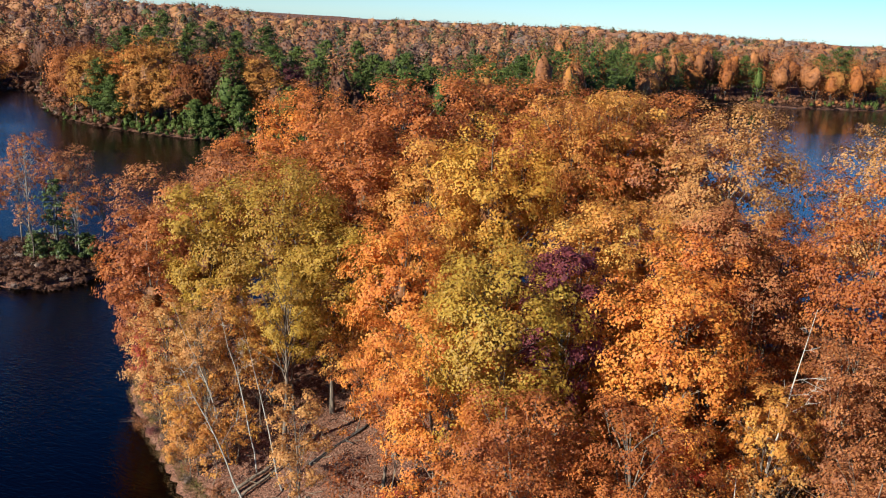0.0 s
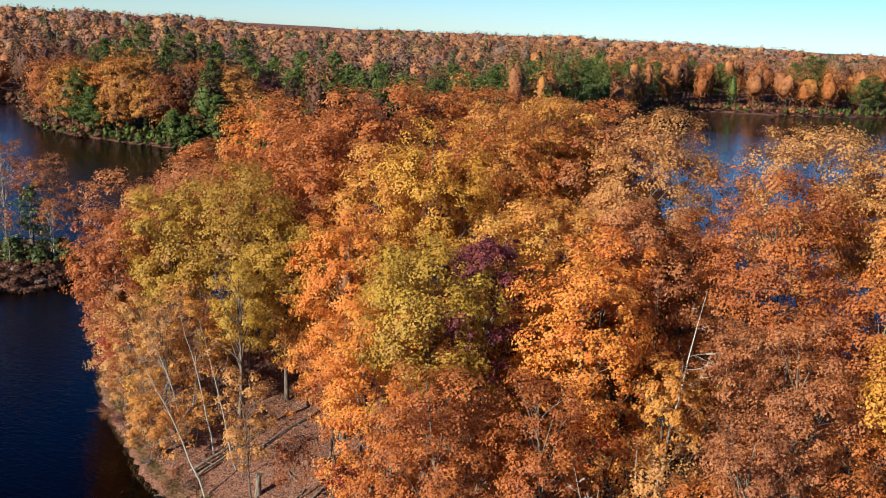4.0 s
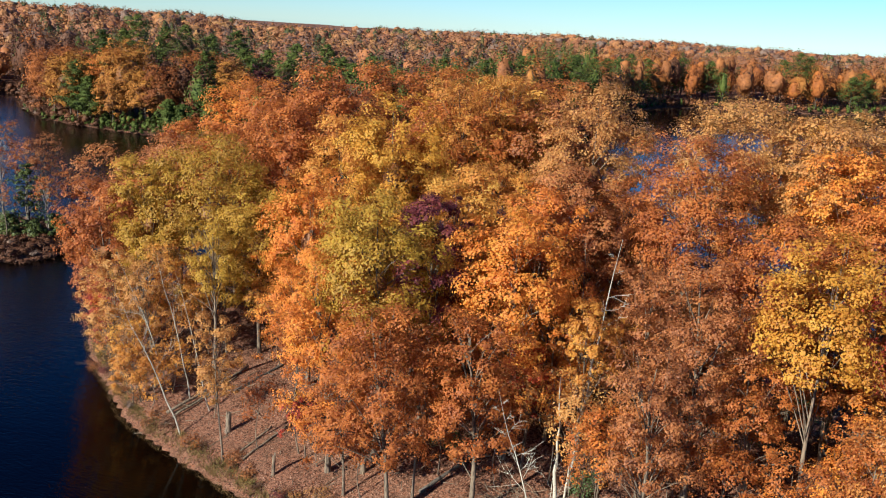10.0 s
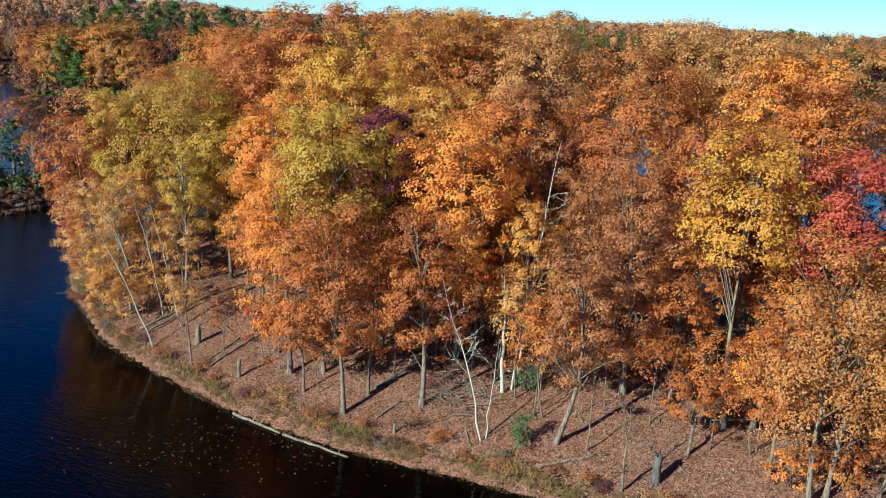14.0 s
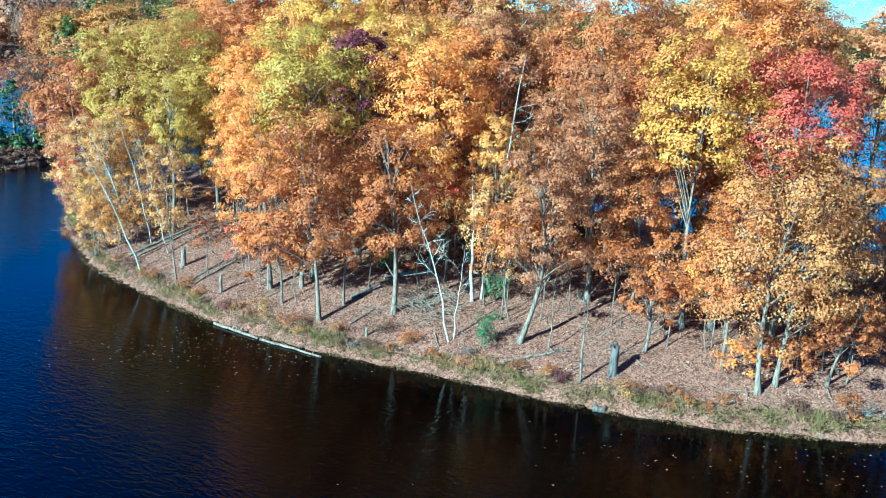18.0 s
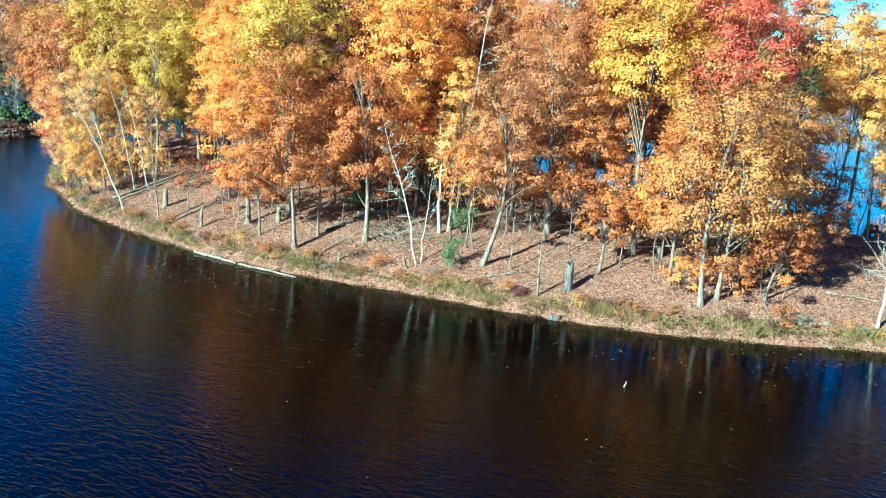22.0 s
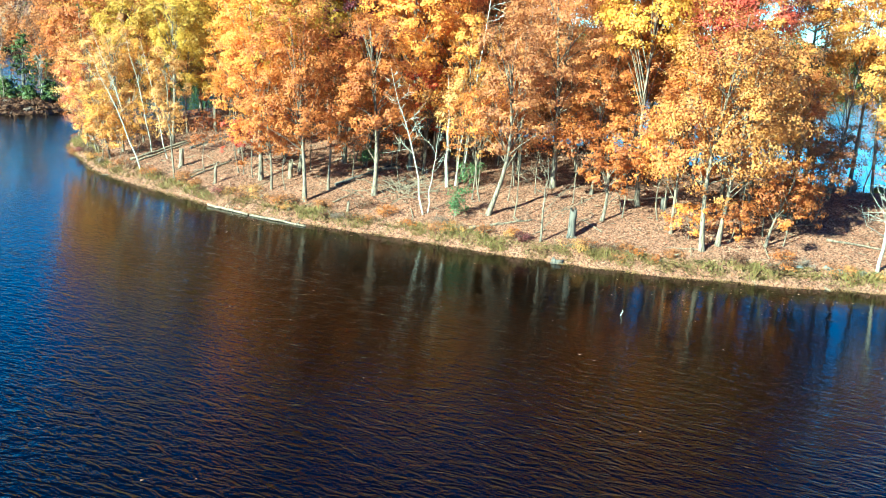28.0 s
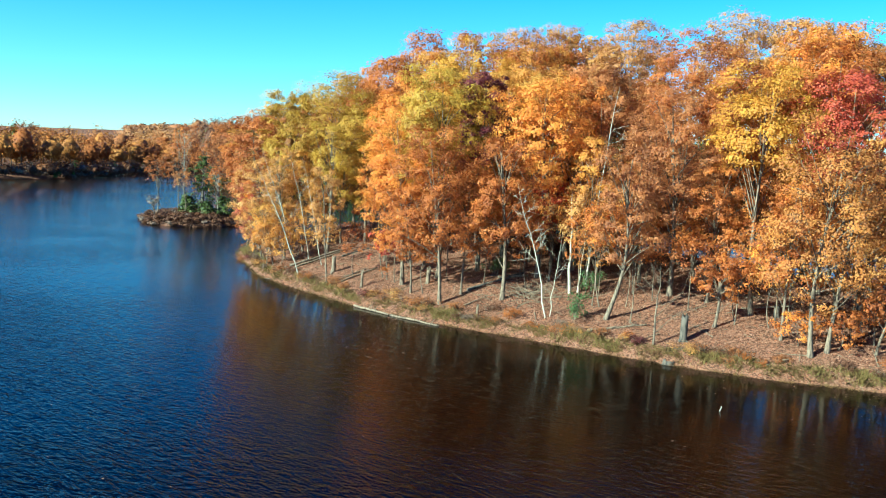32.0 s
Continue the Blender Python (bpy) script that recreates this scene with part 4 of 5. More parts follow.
        tagged(new(name, mesh_from(name, v, f, tints[colours[c]])), label, "woods", kind="stuff")
    if trunks:
        tr = []
        for a, b, zz, hh in zip(x, y, z, H):
            tr.append(tube(np.array([[a, b, zz - 0.2], [a + rng.normal() * 0.3, b, zz + hh * 0.75]]), [0.22, 0.07], 4))
        tagged(new(name + "_trunk", mesh_from(name + "_trunk", *join(tr), DARKBARK)), "trunks of the far shore woods", "woods", kind="stuff")


MIX = ["brown", "rust", "twig", "amber", "brown", "pine", "rust", "umber", "amber", "tan"]
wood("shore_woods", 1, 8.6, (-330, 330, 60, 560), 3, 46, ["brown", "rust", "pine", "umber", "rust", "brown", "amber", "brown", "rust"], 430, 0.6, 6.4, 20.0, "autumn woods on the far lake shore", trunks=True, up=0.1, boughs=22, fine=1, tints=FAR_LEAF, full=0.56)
# umber tints darken the bank brush, standing in for shade below the trees
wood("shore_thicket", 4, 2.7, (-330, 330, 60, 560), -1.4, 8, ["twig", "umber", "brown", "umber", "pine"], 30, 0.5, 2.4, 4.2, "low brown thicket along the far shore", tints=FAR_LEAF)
wood("cape_thicket", 8, 1.8, (-175, 20, 196, 310), -1.7, 2.2, ["umber", "twig", "umber", "pine"], 30, 0.4, 1.7, 2.4, "brush overhanging the shore of the cape, tinted dark as its shade", tints=FAR_LEAF)
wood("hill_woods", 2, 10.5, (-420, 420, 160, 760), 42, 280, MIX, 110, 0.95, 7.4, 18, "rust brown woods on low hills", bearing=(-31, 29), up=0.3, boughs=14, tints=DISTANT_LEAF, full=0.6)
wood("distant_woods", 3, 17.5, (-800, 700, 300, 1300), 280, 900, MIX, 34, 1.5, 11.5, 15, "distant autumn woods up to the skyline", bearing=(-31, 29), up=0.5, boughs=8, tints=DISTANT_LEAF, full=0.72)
wood("island_thicket", 5, 1.2, (-64, -40, 86, 114), -1.1, 30, ["umber", "umber", "twig", "umber"], 64, 0.22, 1.15, 1.2, "low dark brush covering the small island", loop=ISLAND, tints=FAR_LEAF)


wood("neck_brush", 6, 1.3, (36, 66, 40, 60), 0.1, 5.5, ["rust", "twig", "brown", "olive"], 70, 0.13, 0.9, 1.9, "bare brown brush along the shore of the narrow neck", bearing=(-60, 60), loop=PENINSULA)


wood("undergrowth_brush", 7, 2.9, (-24, 62, 46, 94), 15, 40, ["brown", "rust", "brown", "twig"], 46, 0.2, 1.5, 5.5, "thin brown undergrowth inside the wood", bearing=(-60, 60), loop=PENINSULA)


# ---- island ----
ISLAND_LABEL = {"rust": "thin tree with red brown leaves on a small island", "brown": "half bare tree with brown leaves on a small island"}
for n, (x, y, top, r, c, dn) in enumerate([(-54.5, 101, 16.2, 3.0, "rust", 0.5), (-57.5, 98, 11, 2.6, "rust", 0.55), (-50, 104, 14.5, 2.8, "brown", 0.5), (-47.5, 99, 9.5, 2.2, "rust", 0.6), (-57.0, 104, 12.5, 2.8, "brown", 0.5), (-52, 96.5, 8.5, 2.0, "brown", 0.5), (-46.5, 104, 11, 2.4, "rust", 0.6), (-54, 107, 13, 3, "rust", 0.6), (-56, 94.5, 4.6, 1.3, "twig", 0.5)]):
    broadleaf("island_tree", x, y, top, r, c, 0.42, seed=800 + n, trunk_r=0.14, leaf=0.2, cover=0.8, dense=dn, bark_mat=BIRCH if n in (0, 3) else BARK, label=ISLAND_LABEL.get(c, "small bare tree on a small island"), group="trees on the island")
for n, (x, y, top, r) in enumerate([(-50.5, 100, 10.8, 1.9), (-52.5, 98.5, 4.0, 1.1), (-49, 98.5, 3.2, 1.0), (-46.5, 99.5, 4.2, 1.1)]):
    pine(x, y, top, r, 60 + n, "slim green pine on a small island", 0.08, "trees on the island", 0.26, 30, 26)


# ---- shore details ----
def grass_material(name, colours):
    m, nt, bs, out = material(name)
    geo = nt.nodes.new("ShaderNodeNewGeometry")
    f = math_node(nt, "ADD", math_node(nt, "MULTIPLY", geo.outputs["Random Per Island"], 0.5), math_node(nt, "MULTIPLY", noise_tex(nt, 0.5, 2), 0.5))
    nt.links.new(ramp(nt, colours, f), bs.inputs["Base Color"])
    bs.inputs["Roughness"].default_value = 0.7
    bs.inputs["Specular IOR Level"].default_value = 0.2
    return m


GRASS = grass_material("dry_shore_grass", [(0.08, 0.045, 0.016), (0.13, 0.08, 0.024), (0.175, 0.115, 0.034), (0.12, 0.095, 0.024), (0.2, 0.13, 0.045)])
LITTER = grass_material("fallen_leaf_litter", [(0.055, 0.023, 0.012), (0.125, 0.054, 0.028), (0.195, 0.09, 0.05), (0.28, 0.15, 0.095), (0.23, 0.072, 0.032)])
STONE = grass_material("grey_lake_stone", [(0.06, 0.053, 0.045), (0.09, 0.08, 0.068), (0.12, 0.108, 0.092)])


def near_land(rng, n, x0, x1, y0, y1, d0, d1):
    x, y = rng.uniform(x0, x1, n), rng.uniform(y0, y1, n)
    d = inside_distance(x, y, PENINSULA)
    ok = (d > d0) & (d < d1)
    return x[ok], y[ok], land_height(x[ok], y[ok]), d[ok]


rngd = np.random.default_rng(31)
# fallen leaves on the slope
x, y, z, d = near_land(rngd, 165000, -30, 62, 20, 60, -0.2, 20)
keep = rngd.uniform(size=len(x)) < np.clip(1.25 - (y - 20 + 0.4 * x) / 55, 0.15, 1)
x, y, z = x[keep], y[keep], np.maximum(z[keep], 0.06)
v, f = leaves(rngd, np.stack([x, y, z + 0.04], -1), np.array([0, 0, 1.0]) + rngd.normal(size=(len(x), 3)) * 0.4, 0.115)
tagged(new("fallen_leaves", mesh_from("fallen_leaves", v, f, LITTER)), "brown and orange fallen leaves on the slope", "leaf litter", kind="stuff")
# tufts of dry grass on the bank
edge = PENINSULA
seg = np.roll(edge, -1, axis=0) - edge
mask = (edge[:, 1] < 76) & (edge[:, 0] < 62) & (edge[:, 0] > -31)
pick = np.flatnonzero(mask)
lens = np.linalg.norm(seg[pick], axis=1)
s = rngd.choice(pick, 80000, p=lens / lens.sum())
inward = np.stack([-seg[s, 1], seg[s, 0]], -1) / np.linalg.norm(seg[s], axis=1, keepdims=True)
mid2 = edge[s] + seg[s] * 0.5 + inward * 0.5
turn = np.where(inside_distance(mid2[:, 0], mid2[:, 1], PENINSULA) > 0, 1.0, -1.0)[:, None]
xy = edge[s] + seg[s] * rngd.uniform(0, 1, (len(s), 1)) + inward * turn * (rngd.uniform(0, 1, (len(s), 1)) ** 1.6 * 1.5 - 0.3)
x, y = xy[:, 0], xy[:, 1]
z = land_height(x, y)
clump = np.sin(x * 1.7) * np.cos(y * 1.9 + x * 0.6) + 0.5 * np.sin(x * 4.1 + y * 3.3)
keep = (z > 0.0) & (rngd.uniform(size=len(x)) < np.clip(0.5 + 0.7 * clump + 0.012 * np.clip(x, -10, 30), 0.1, 1))
x, y, z = x[keep], y[keep], z[keep]
n = len(x)
foot = np.stack([x, y, z - 0.03], -1)
a = rngd.uniform(0, 6.283, n)
side = np.stack([np.cos(a), np.sin(a), a * 0], -1) * 0.014
tall = rngd.uniform(0.15, 0.5, n)[:, None] * np.clip(0.75 + 0.35 * np.sin(x * 0.9 + y * 0.7), 0.4, 1.1)[:, None]
bendv = rngd.normal(size=(n, 3)) * 0.16
bendv[:, 2] = 0
mid = foot + np.array([0, 0, 0.6]) * tall + bendv * 0.5
tip = foot + np.array([0, 0, 1.0]) * tall + bendv * 1.4
v = np.stack([foot - side, foot + side, mid + side * 0.8, tip, mid - side * 0.8], 1).reshape(-1, 3)
tagged(new("shore_grass", mesh_from("shore_grass", v, np.arange(n * 5).reshape(n, 5), GRASS)), "tufts of dry golden grass on the bank", "grass", kind="stuff")


SEDGE = grass_material("rusty_sedge", [(0.075, 0.033, 0.014), (0.13, 0.06, 0.022), (0.17, 0.09, 0.032), (0.12, 0.08, 0.025), (0.14, 0.05, 0.019)])
s = rngd.choice(pick, 52000, p=lens / lens.sum())
inward = np.stack([-seg[s, 1], seg[s, 0]], -1) / np.linalg.norm(seg[s], axis=1, keepdims=True)
mid2 = edge[s] + seg[s] * 0.5 + inward * 0.5
turn = np.where(inside_distance(mid2[:, 0], mid2[:, 1], PENINSULA) > 0, 1.0, -1.0)[:, None]
xy = edge[s] + seg[s] * rngd.uniform(0, 1, (len(s), 1)) + inward * turn * rngd.uniform(-0.7, 0.5, (len(s), 1))
z = land_height(xy[:, 0], xy[:, 1])
clump = np.sin(xy[:, 0] * 2.3 + 1) * np.cos(xy[:, 1] * 2.1) + 0.6 * np.sin(xy[:, 0] * 5.3 + xy[:, 1] * 3.9)
keep = (z > -0.3) & (rngd.uniform(size=len(z)) < np.clip(0.45 + 0.6 * clump, 0.1, 1))
xy, z = xy[keep], z[keep]
n = len(z)
foot = np.stack([xy[:, 0], xy[:, 1], np.maximum(z, -0.05)], -1)
a = rngd.uniform(0, 6.283, n)
side = np.stack([np.cos(a), np.sin(a), a * 0], -1) * 0.012
bendv = rngd.normal(size=(n, 3)) * 0.2
bendv[:, 2] = rngd.uniform(0.1, 0.34, n)
v = np.stack([foot - side, foot + side, foot + bendv], 1).reshape(-1, 3)
tagged(new("shore_sedge", mesh_from("shore_sedge", v, np.arange(n * 3).reshape(n, 3), SEDGE)), "rusty brown sedge hanging over the water's edge", "grass", kind="stuff")


def shrub_mesh(seed, radius, height, colour, leaf=0.11, count=900):
    rng = np.random.default_rng(seed)
    k = 14
    cen = np.stack([rng.normal(size=k) * radius * 0.5, rng.normal(size=k) * radius * 0.5, rng.uniform(0.25, 0.9, k) * height], -1)
    return mesh_from("foliage", *clusters_to_leaves(rng, cen, np.full(k, radius * 0.42), count // k, leaf, 0.8), LEAF[colour] if colour == "green" else FAR_LEAF[colour])


def shrub(x, y, radius, height, colour, seed, label, leaf=0.11, count=900):
    root = new("shrub")
    root.location = (x, y, zat(x, y) - 0.05)
    rng = np.random.default_rng(seed)
    stems = [tube(np.array([[0, 0, -0.1], [rng.normal() * 0.2, rng.normal() * 0.2, height * 0.5], [rng.normal() * radius * 0.6, rng.normal() * radius * 0.6, height * 0.95]]), [0.025, 0.018, 0.006], 4) for _ in range(9)]
    part_np("stem", *join(stems), BARK, root)
    ob = new("foliage", shrub_mesh(seed, radius, height, colour, leaf, count))
    ob.parent = root
    return tagged(root, label, "shrub", "shrubs on the bank")


shore_pts = [(-24.4, 58.8), (-22.6, 56.2), (-20.2, 52.6), (-18.2, 49.8), (-16.0, 47.4), (-13.6, 45.0), (-11.2, 42.6), (-8.4, 40.4), (-5.8, 38.2), (-3.2, 36.6), (-0.6, 35.0), (2.2, 33.2), (5.4, 31.8), (7.6, 31.0), (10.0, 30.0), (13.8, 28.4), (17.0, 27.0), (19.4, 25.9), (23.0, 24.6), (26.2, 23.9), (28.4, 23.2), (32.6, 23.0), (36.0, 23.4), (39.0, 22.6), (44.0, 22.4), (48.0, 22.4)]
SHRUB_LOOK = {"brown": "brown", "rust": "rust coloured", "umber": "dark brown", "tan": "pale tan", "twig": "bare grey brown", "maroon": "dark red"}
for n, (x, y) in enumerate(shore_pts):
    c = ["brown", "rust", "umber", "brown", "tan", "maroon"][(n * 5 + n // 4) % 6]
    shrub(x + rngd.normal() * 0.4, y + 0.5 + rngd.normal() * 0.3, rngd.uniform(0.6, 1.1), rngd.uniform(0.3, 0.6), c, 50 + n, "low %s shrub on the bank" % SHRUB_LOOK[c], 0.075, 760)
for n in range(74):
    s = rngd.choice(pick, p=lens / lens.sum())
    along = np.array([seg[s, 0], seg[s, 1]]) / np.linalg.norm(seg[s])
    x, y = edge[s] + seg[s] * rngd.uniform(0, 1)
    side = 1.0 if inside_distance(np.array([x - along[1]]), np.array([y + along[0]]), PENINSULA)[0] > 0 else -1.0
    off = rngd.uniform(0.35, 1.5)
    c = ["umber", "brown", "twig", "umber", "rust", "tan"][rngd.integers(0, 6)]
    shrub(x - along[1] * side * off, y + along[0] * side * off, rngd.uniform(0.35, 0.7), rngd.uniform(0.3, 0.65), c, 120 + n, "low %s brush at the water's edge" % SHRUB_LOOK[c], 0.07, 420)
for n, (x, y, r, h) in enumerate([(14.9, 30.2, 0.85, 2.2), (38.0, 29.2, 1.0, 2.6), (29.0, 41.0, 1.5, 3.0), (15.7, 35.6, 1.0, 2.0), (33.0, 44.5, 1.6, 3.2), (7.4, 40.4, 0.9, 1.5)]):
    root = shrub(x, y, r, h, "green", 90 + n, "bushy green young pine on the slope")


def log_piece(name, p, q, r0, r1, mat, label, seed=0, sag=0.0):
    """A fallen trunk between two points, a little crooked, with closed ends."""
    rng = np.random.default_rng(seed + 3)
    p, q = np.array(p, dtype=float), np.array(q, dtype=float)
    t = np.linspace(0, 1, 10)
    pts = p + (q - p) * t[:, None] + rng.normal(size=(10, 3)) * np.array([0.012, 0.012, 0.008]) * np.linalg.norm(q - p) ** 0.5
    pts[:, 2] -= sag * np.sin(t * np.pi)
    rad = (r0 + (r1 - r0) * t) * rng.uniform(0.9, 1.1, 10)
    pts = np.concatenate([pts[:1], pts, pts[-1:]])
    pts[0] -= (q - p) * 0.002
    pts[-1] += (q - p) * 0.002
    rad = np.concatenate([[0.004], rad, [0.004]])
    root = new(name)
    root.location = (0, 0, 0)
    part_np("stem", *tube(pts, rad, 8), mat, root)
    return root


def fallen_log(p, q, r0, r1, mat, label, seed, stubs=3):
    root = log_piece("fallen_log", p, q, r0, r1, mat, label, seed)
    rng = np.random.default_rng(seed)
    p, q = np.array(p, dtype=float), np.array(q, dtype=float)
    for _ in range(stubs):
        s = p + (q - p) * rng.uniform(0.2, 0.9)
        e = s + np.array([rng.normal() * 0.4, rng.normal() * 0.4, rng.uniform(0.15, 0.5)])
        part_np("branch_stub", *tube(np.array([s, (s + e) / 2 + rng.normal(size=3) * 0.05, e]), [r1 * 0.6, r1 * 0.45, 0.012], 5), mat, root)
    return tagged(root, label, "log", "fallen wood")


def on_ground(x, y, up=0.1):
    return (x, y, zat(x, y) + up)


fallen_log((-3.9, 35.2, 0.1), (-0.2, 32.75, 0.08), 0.1, 0.085, DEADWOOD, "bleached half of a broken log along the water's edge", 1, 4)
fallen_log((-0.05, 32.6, 0.08), (4.5, 30.0, 0.05), 0.09, 0.07, DEADWOOD, "bleached half of a broken log along the water's edge", 18, 3)
fallen_log(on_ground(-14.4, 47.2, 0.3), on_ground(-9.6, 53.0, 0.25), 0.13, 0.08, DEADWOOD, "long pale fallen birch trunk on the slope", 2, 2)
fallen_log(on_ground(-13.9, 46.7, 0.2), on_ground(-10.2, 51.6, 0.2), 0.1, 0.07, DEADWOOD, "pale fallen trunk beside another one", 3, 1)
fallen_log(on_ground(-8.0, 40.9), on_ground(-5.8, 44.6), 0.1, 0.06, DEADWOOD, "short weathered log on the leaf litter", 4, 1)
fallen_log(on_ground(-7.0, 40.9), on_ground(-4.6, 44.4), 0.09, 0.06, DEADWOOD, "short weathered log on the leaf litter", 5, 1)
fallen_log(on_ground(-9.8, 49.6), on_ground(-6.4, 54.2), 0.14, 0.1, DARKBARK, "dark rotting trunk on the slope", 6, 2)
fallen_log(on_ground(5.6, 36.4), on_ground(9.6, 40.6), 0.15, 0.11, DARKBARK, "dark rotting trunk on the slope", 7, 2)
fallen_log(on_ground(7.6, 39.4), on_ground(10.2, 40.0), 0.13, 0.1, DEADWOOD, "short bleached log on the slope", 8, 0)
fallen_log(on_ground(5.9, 33.2), on_ground(7.4, 34.8), 0.06, 0.04, DEADWOOD, "thin bleached branch on the slope", 9, 2)
fallen_log(on_ground(16.0, 28.2), on_ground(20.2, 29.0), 0.12, 0.06, DEADWOOD, "grey branching log above the grass", 10, 5)
fallen_log((32.9, 24.2, 0.9), (33.6, 21.6, -0.1), 0.06, 0.03, DEADWOOD, "bare pole leaning into the water", 11, 2)
fallen_log((37.0, 23.8, 0.45), (37.9, 21.4, -0.05), 0.13, 0.06, DEADWOOD, "white driftwood trunk at the water's edge", 12, 2)
fallen_log((42.4, 22.9, 0.4), (44.6, 20.9, 0.0), 0.16, 0.1, DEADWOOD, "white driftwood trunk at the water's edge", 13, 3)
fallen_log(on_ground(39.2, 26.8), on_ground(42.6, 26.2), 0.08, 0.05, DEADWOOD, "thin bleached branch on the slope", 14, 2)
fallen_log((-15.2, 46.6, 0.05), (-16.6, 46.0, 0.05), 0.06, 0.05, DEADWOOD, "short bleached log in the shallows", 15, 1)
fallen_log(on_ground(27.0, 31.6, 0.3), on_ground(30.6, 31.0, 0.9), 0.06, 0.04, DEADWOOD, "thin fallen trunk propped on a stump", 16, 2)
fallen_log((24.1, 13.15, -0.3), (24.25, 13.22, 0.3), 0.04, 0.025, BIRCH, "white end of a sunken branch above the water", 17, 0)


def stump(x, y, h, r, mat, label, seed):
    rng = np.random.default_rng(seed + 70)
    root = new("stump")
    root.location = (x, y, zat(x, y) - 0.1)
    sides = 11
    v, f = tube(np.array([[0, 0, 0], [0.02, 0, h * 0.15], [0.03, 0.02, h * 0.6], [0.05, 0.02, h], [0.05, 0.02, h]]), [r * 1.35, r * 1.05, r, r * 0.95, r * 0.3], sides)
    jag = rng.uniform(-0.22, 0.22, sides) * min(h * 0.5, 0.9)
    v[3 * sides:4 * sides, 2] += jag
    v[4 * sides:, 2] += jag * 0.3 - 0.25
    part_np("stem", v, f, mat, root)
    for _ in range(4):
        a = rng.uniform(0, 6.283)
        part_np("root", *tube(np.array([[0, 0, 0.2], [math.cos(a) * r, math.sin(a) * r, 0.14], [math.cos(a) * r * 2.2, math.sin(a) * r * 2.2, 0.02]]), [r * 0.4, r * 0.3, 0.02], 5), mat, root)
    return tagged(root, label, "stump", "stumps on the slope")


stump(22.7, 26.7, 1.95, 0.25, DARKBARK, "tall broken grey stump with a hollow top", 1)
stump(-4.5, 39.0, 1.6, 0.12, DEADWOOD, "slim bleached stump on the slope", 2)
stump(-9.0, 44.4, 1.6, 0.2, BARK, "broken grey stump on the slope", 3)
stump(1.6, 38.6, 1.5, 0.18, DEADWOOD, "pale broken trunk on the slope", 4)
stump(29.4, 31.2, 0.9, 0.22, DARKBARK, "short dark rotting stump", 5)
stump(7.2, 31.9, 0.8, 0.1, DEADWOOD, "small bleached stump near the water", 6)
stump(21.7, 24.2, 0.45, 0.4, DARKBARK, "dark upturned root at the water's edge", 7)


def bare_tree(name, x, y, h, r, mat, label, seed, lean=(0, 0), limbs=9, first=0.3, spread=0.45, twigs=5):
    """A leafless tree: each limb is a part with its own twigs."""
    rng = np.random.default_rng(seed + 40)
    root = new(name)
    root.location = (x, y, zat(x, y) - 0.1)
    t = np.linspace(0, 1, 9)
    wob = rng.normal(size=(9, 2)) * 0.028 * h ** 0.4
    wob[0] = 0
    path = np.stack([lean[0] * t ** 1.2 + wob[:, 0], lean[1] * t ** 1.2 + wob[:, 1], t * h], 1)
    part_np("trunk", *tube(path, r * (1 - 0.9 * t), 7), mat, root, smooth=True)
    for i in range(limbs):
        sh = first + (0.95 - first) * (i + rng.uniform(0, 0.8)) / limbs
        s = np.array([np.interp(sh, t, path[:, k]) for k in range(3)])
        a = rng.uniform(0, 6.283)
        L = h * spread * (1.15 - sh) * rng.uniform(0.6, 1.2)
        dirv = np.array([math.cos(a), math.sin(a), rng.uniform(0.35, 1.1)])
        e = s + dirv * L
        m = (s + e) / 2 + rng.normal(size=3) * 0.1 * L
        tubes = [tube(np.array([s, m, e]), [r * 0.34 * (1.1 - sh), r * 0.2 * (1.1 - sh), 0.006], 5)]
        for _ in range(twigs):
            u = rng.uniform(0.3, 1.0)
            s2 = (1 - u) ** 2 * s + 2 * u * (1 - u) * m + u * u * e
            e2 = s2 + (dirv + rng.normal(size=3) * 0.8) * L * rng.uniform(0.2, 0.45)
            tubes.append(tube(np.array([s2, (s2 + e2) / 2 + rng.normal(size=3) * 0.04, e2]), [0.011, 0.009, 0.005], 4))
        if name == "slender_trunk":
            part_np("limb", *join(tubes), mat, root)
        else:
            limb = part_np("limb", *tubes[0], mat, root)
            for one in tubes[1:]:
                part_np("twig", *one, mat, limb)
    return tagged(root, label, "bare tree", "bare trees on the shore")


bare_tree("dead_birch", 12.7, 30.7, 10.2, 0.065, PALEBIRCH, "dead white birch leaning over dry brush", 23, (-2.9, 0.6), 11, 0.4, 0.2, 8)
bare_tree("dead_birch", 13.0, 30.9, 6.4, 0.04, PALEBIRCH, "slim dead white birch with broken limbs", 2, (0.5, 0.8), 8, 0.35, 0.3, 4)
bare_tree("birch_snag", 14.1, 35.4, 8.4, 0.14, PALEBIRCH, "tall white birch trunk with a broken top", 3, (-0.3, 0.0), 2, 0.75, 0.06, 1)
bare_tree("birch_snag", 14.7, 35.7, 6.4, 0.08, PALEBIRCH, "thin white birch trunk beside a taller one", 4, (0.5, 0.2), 3, 0.6, 0.1, 2)
bare_tree("bent_birch", 15.2, 37.6, 16.4, 0.11, PALEBIRCH, "tall crooked birch with bare white limbs", 5, (1.7, -0.8), 9, 0.4, 0.15, 6)
bare_tree("leaning_birch", -12.6, 44.7, 10.5, 0.075, BIRCH, "leaning white birch over the water", 6, (-5.4, 1.6), 11, 0.45, 0.26, 6)
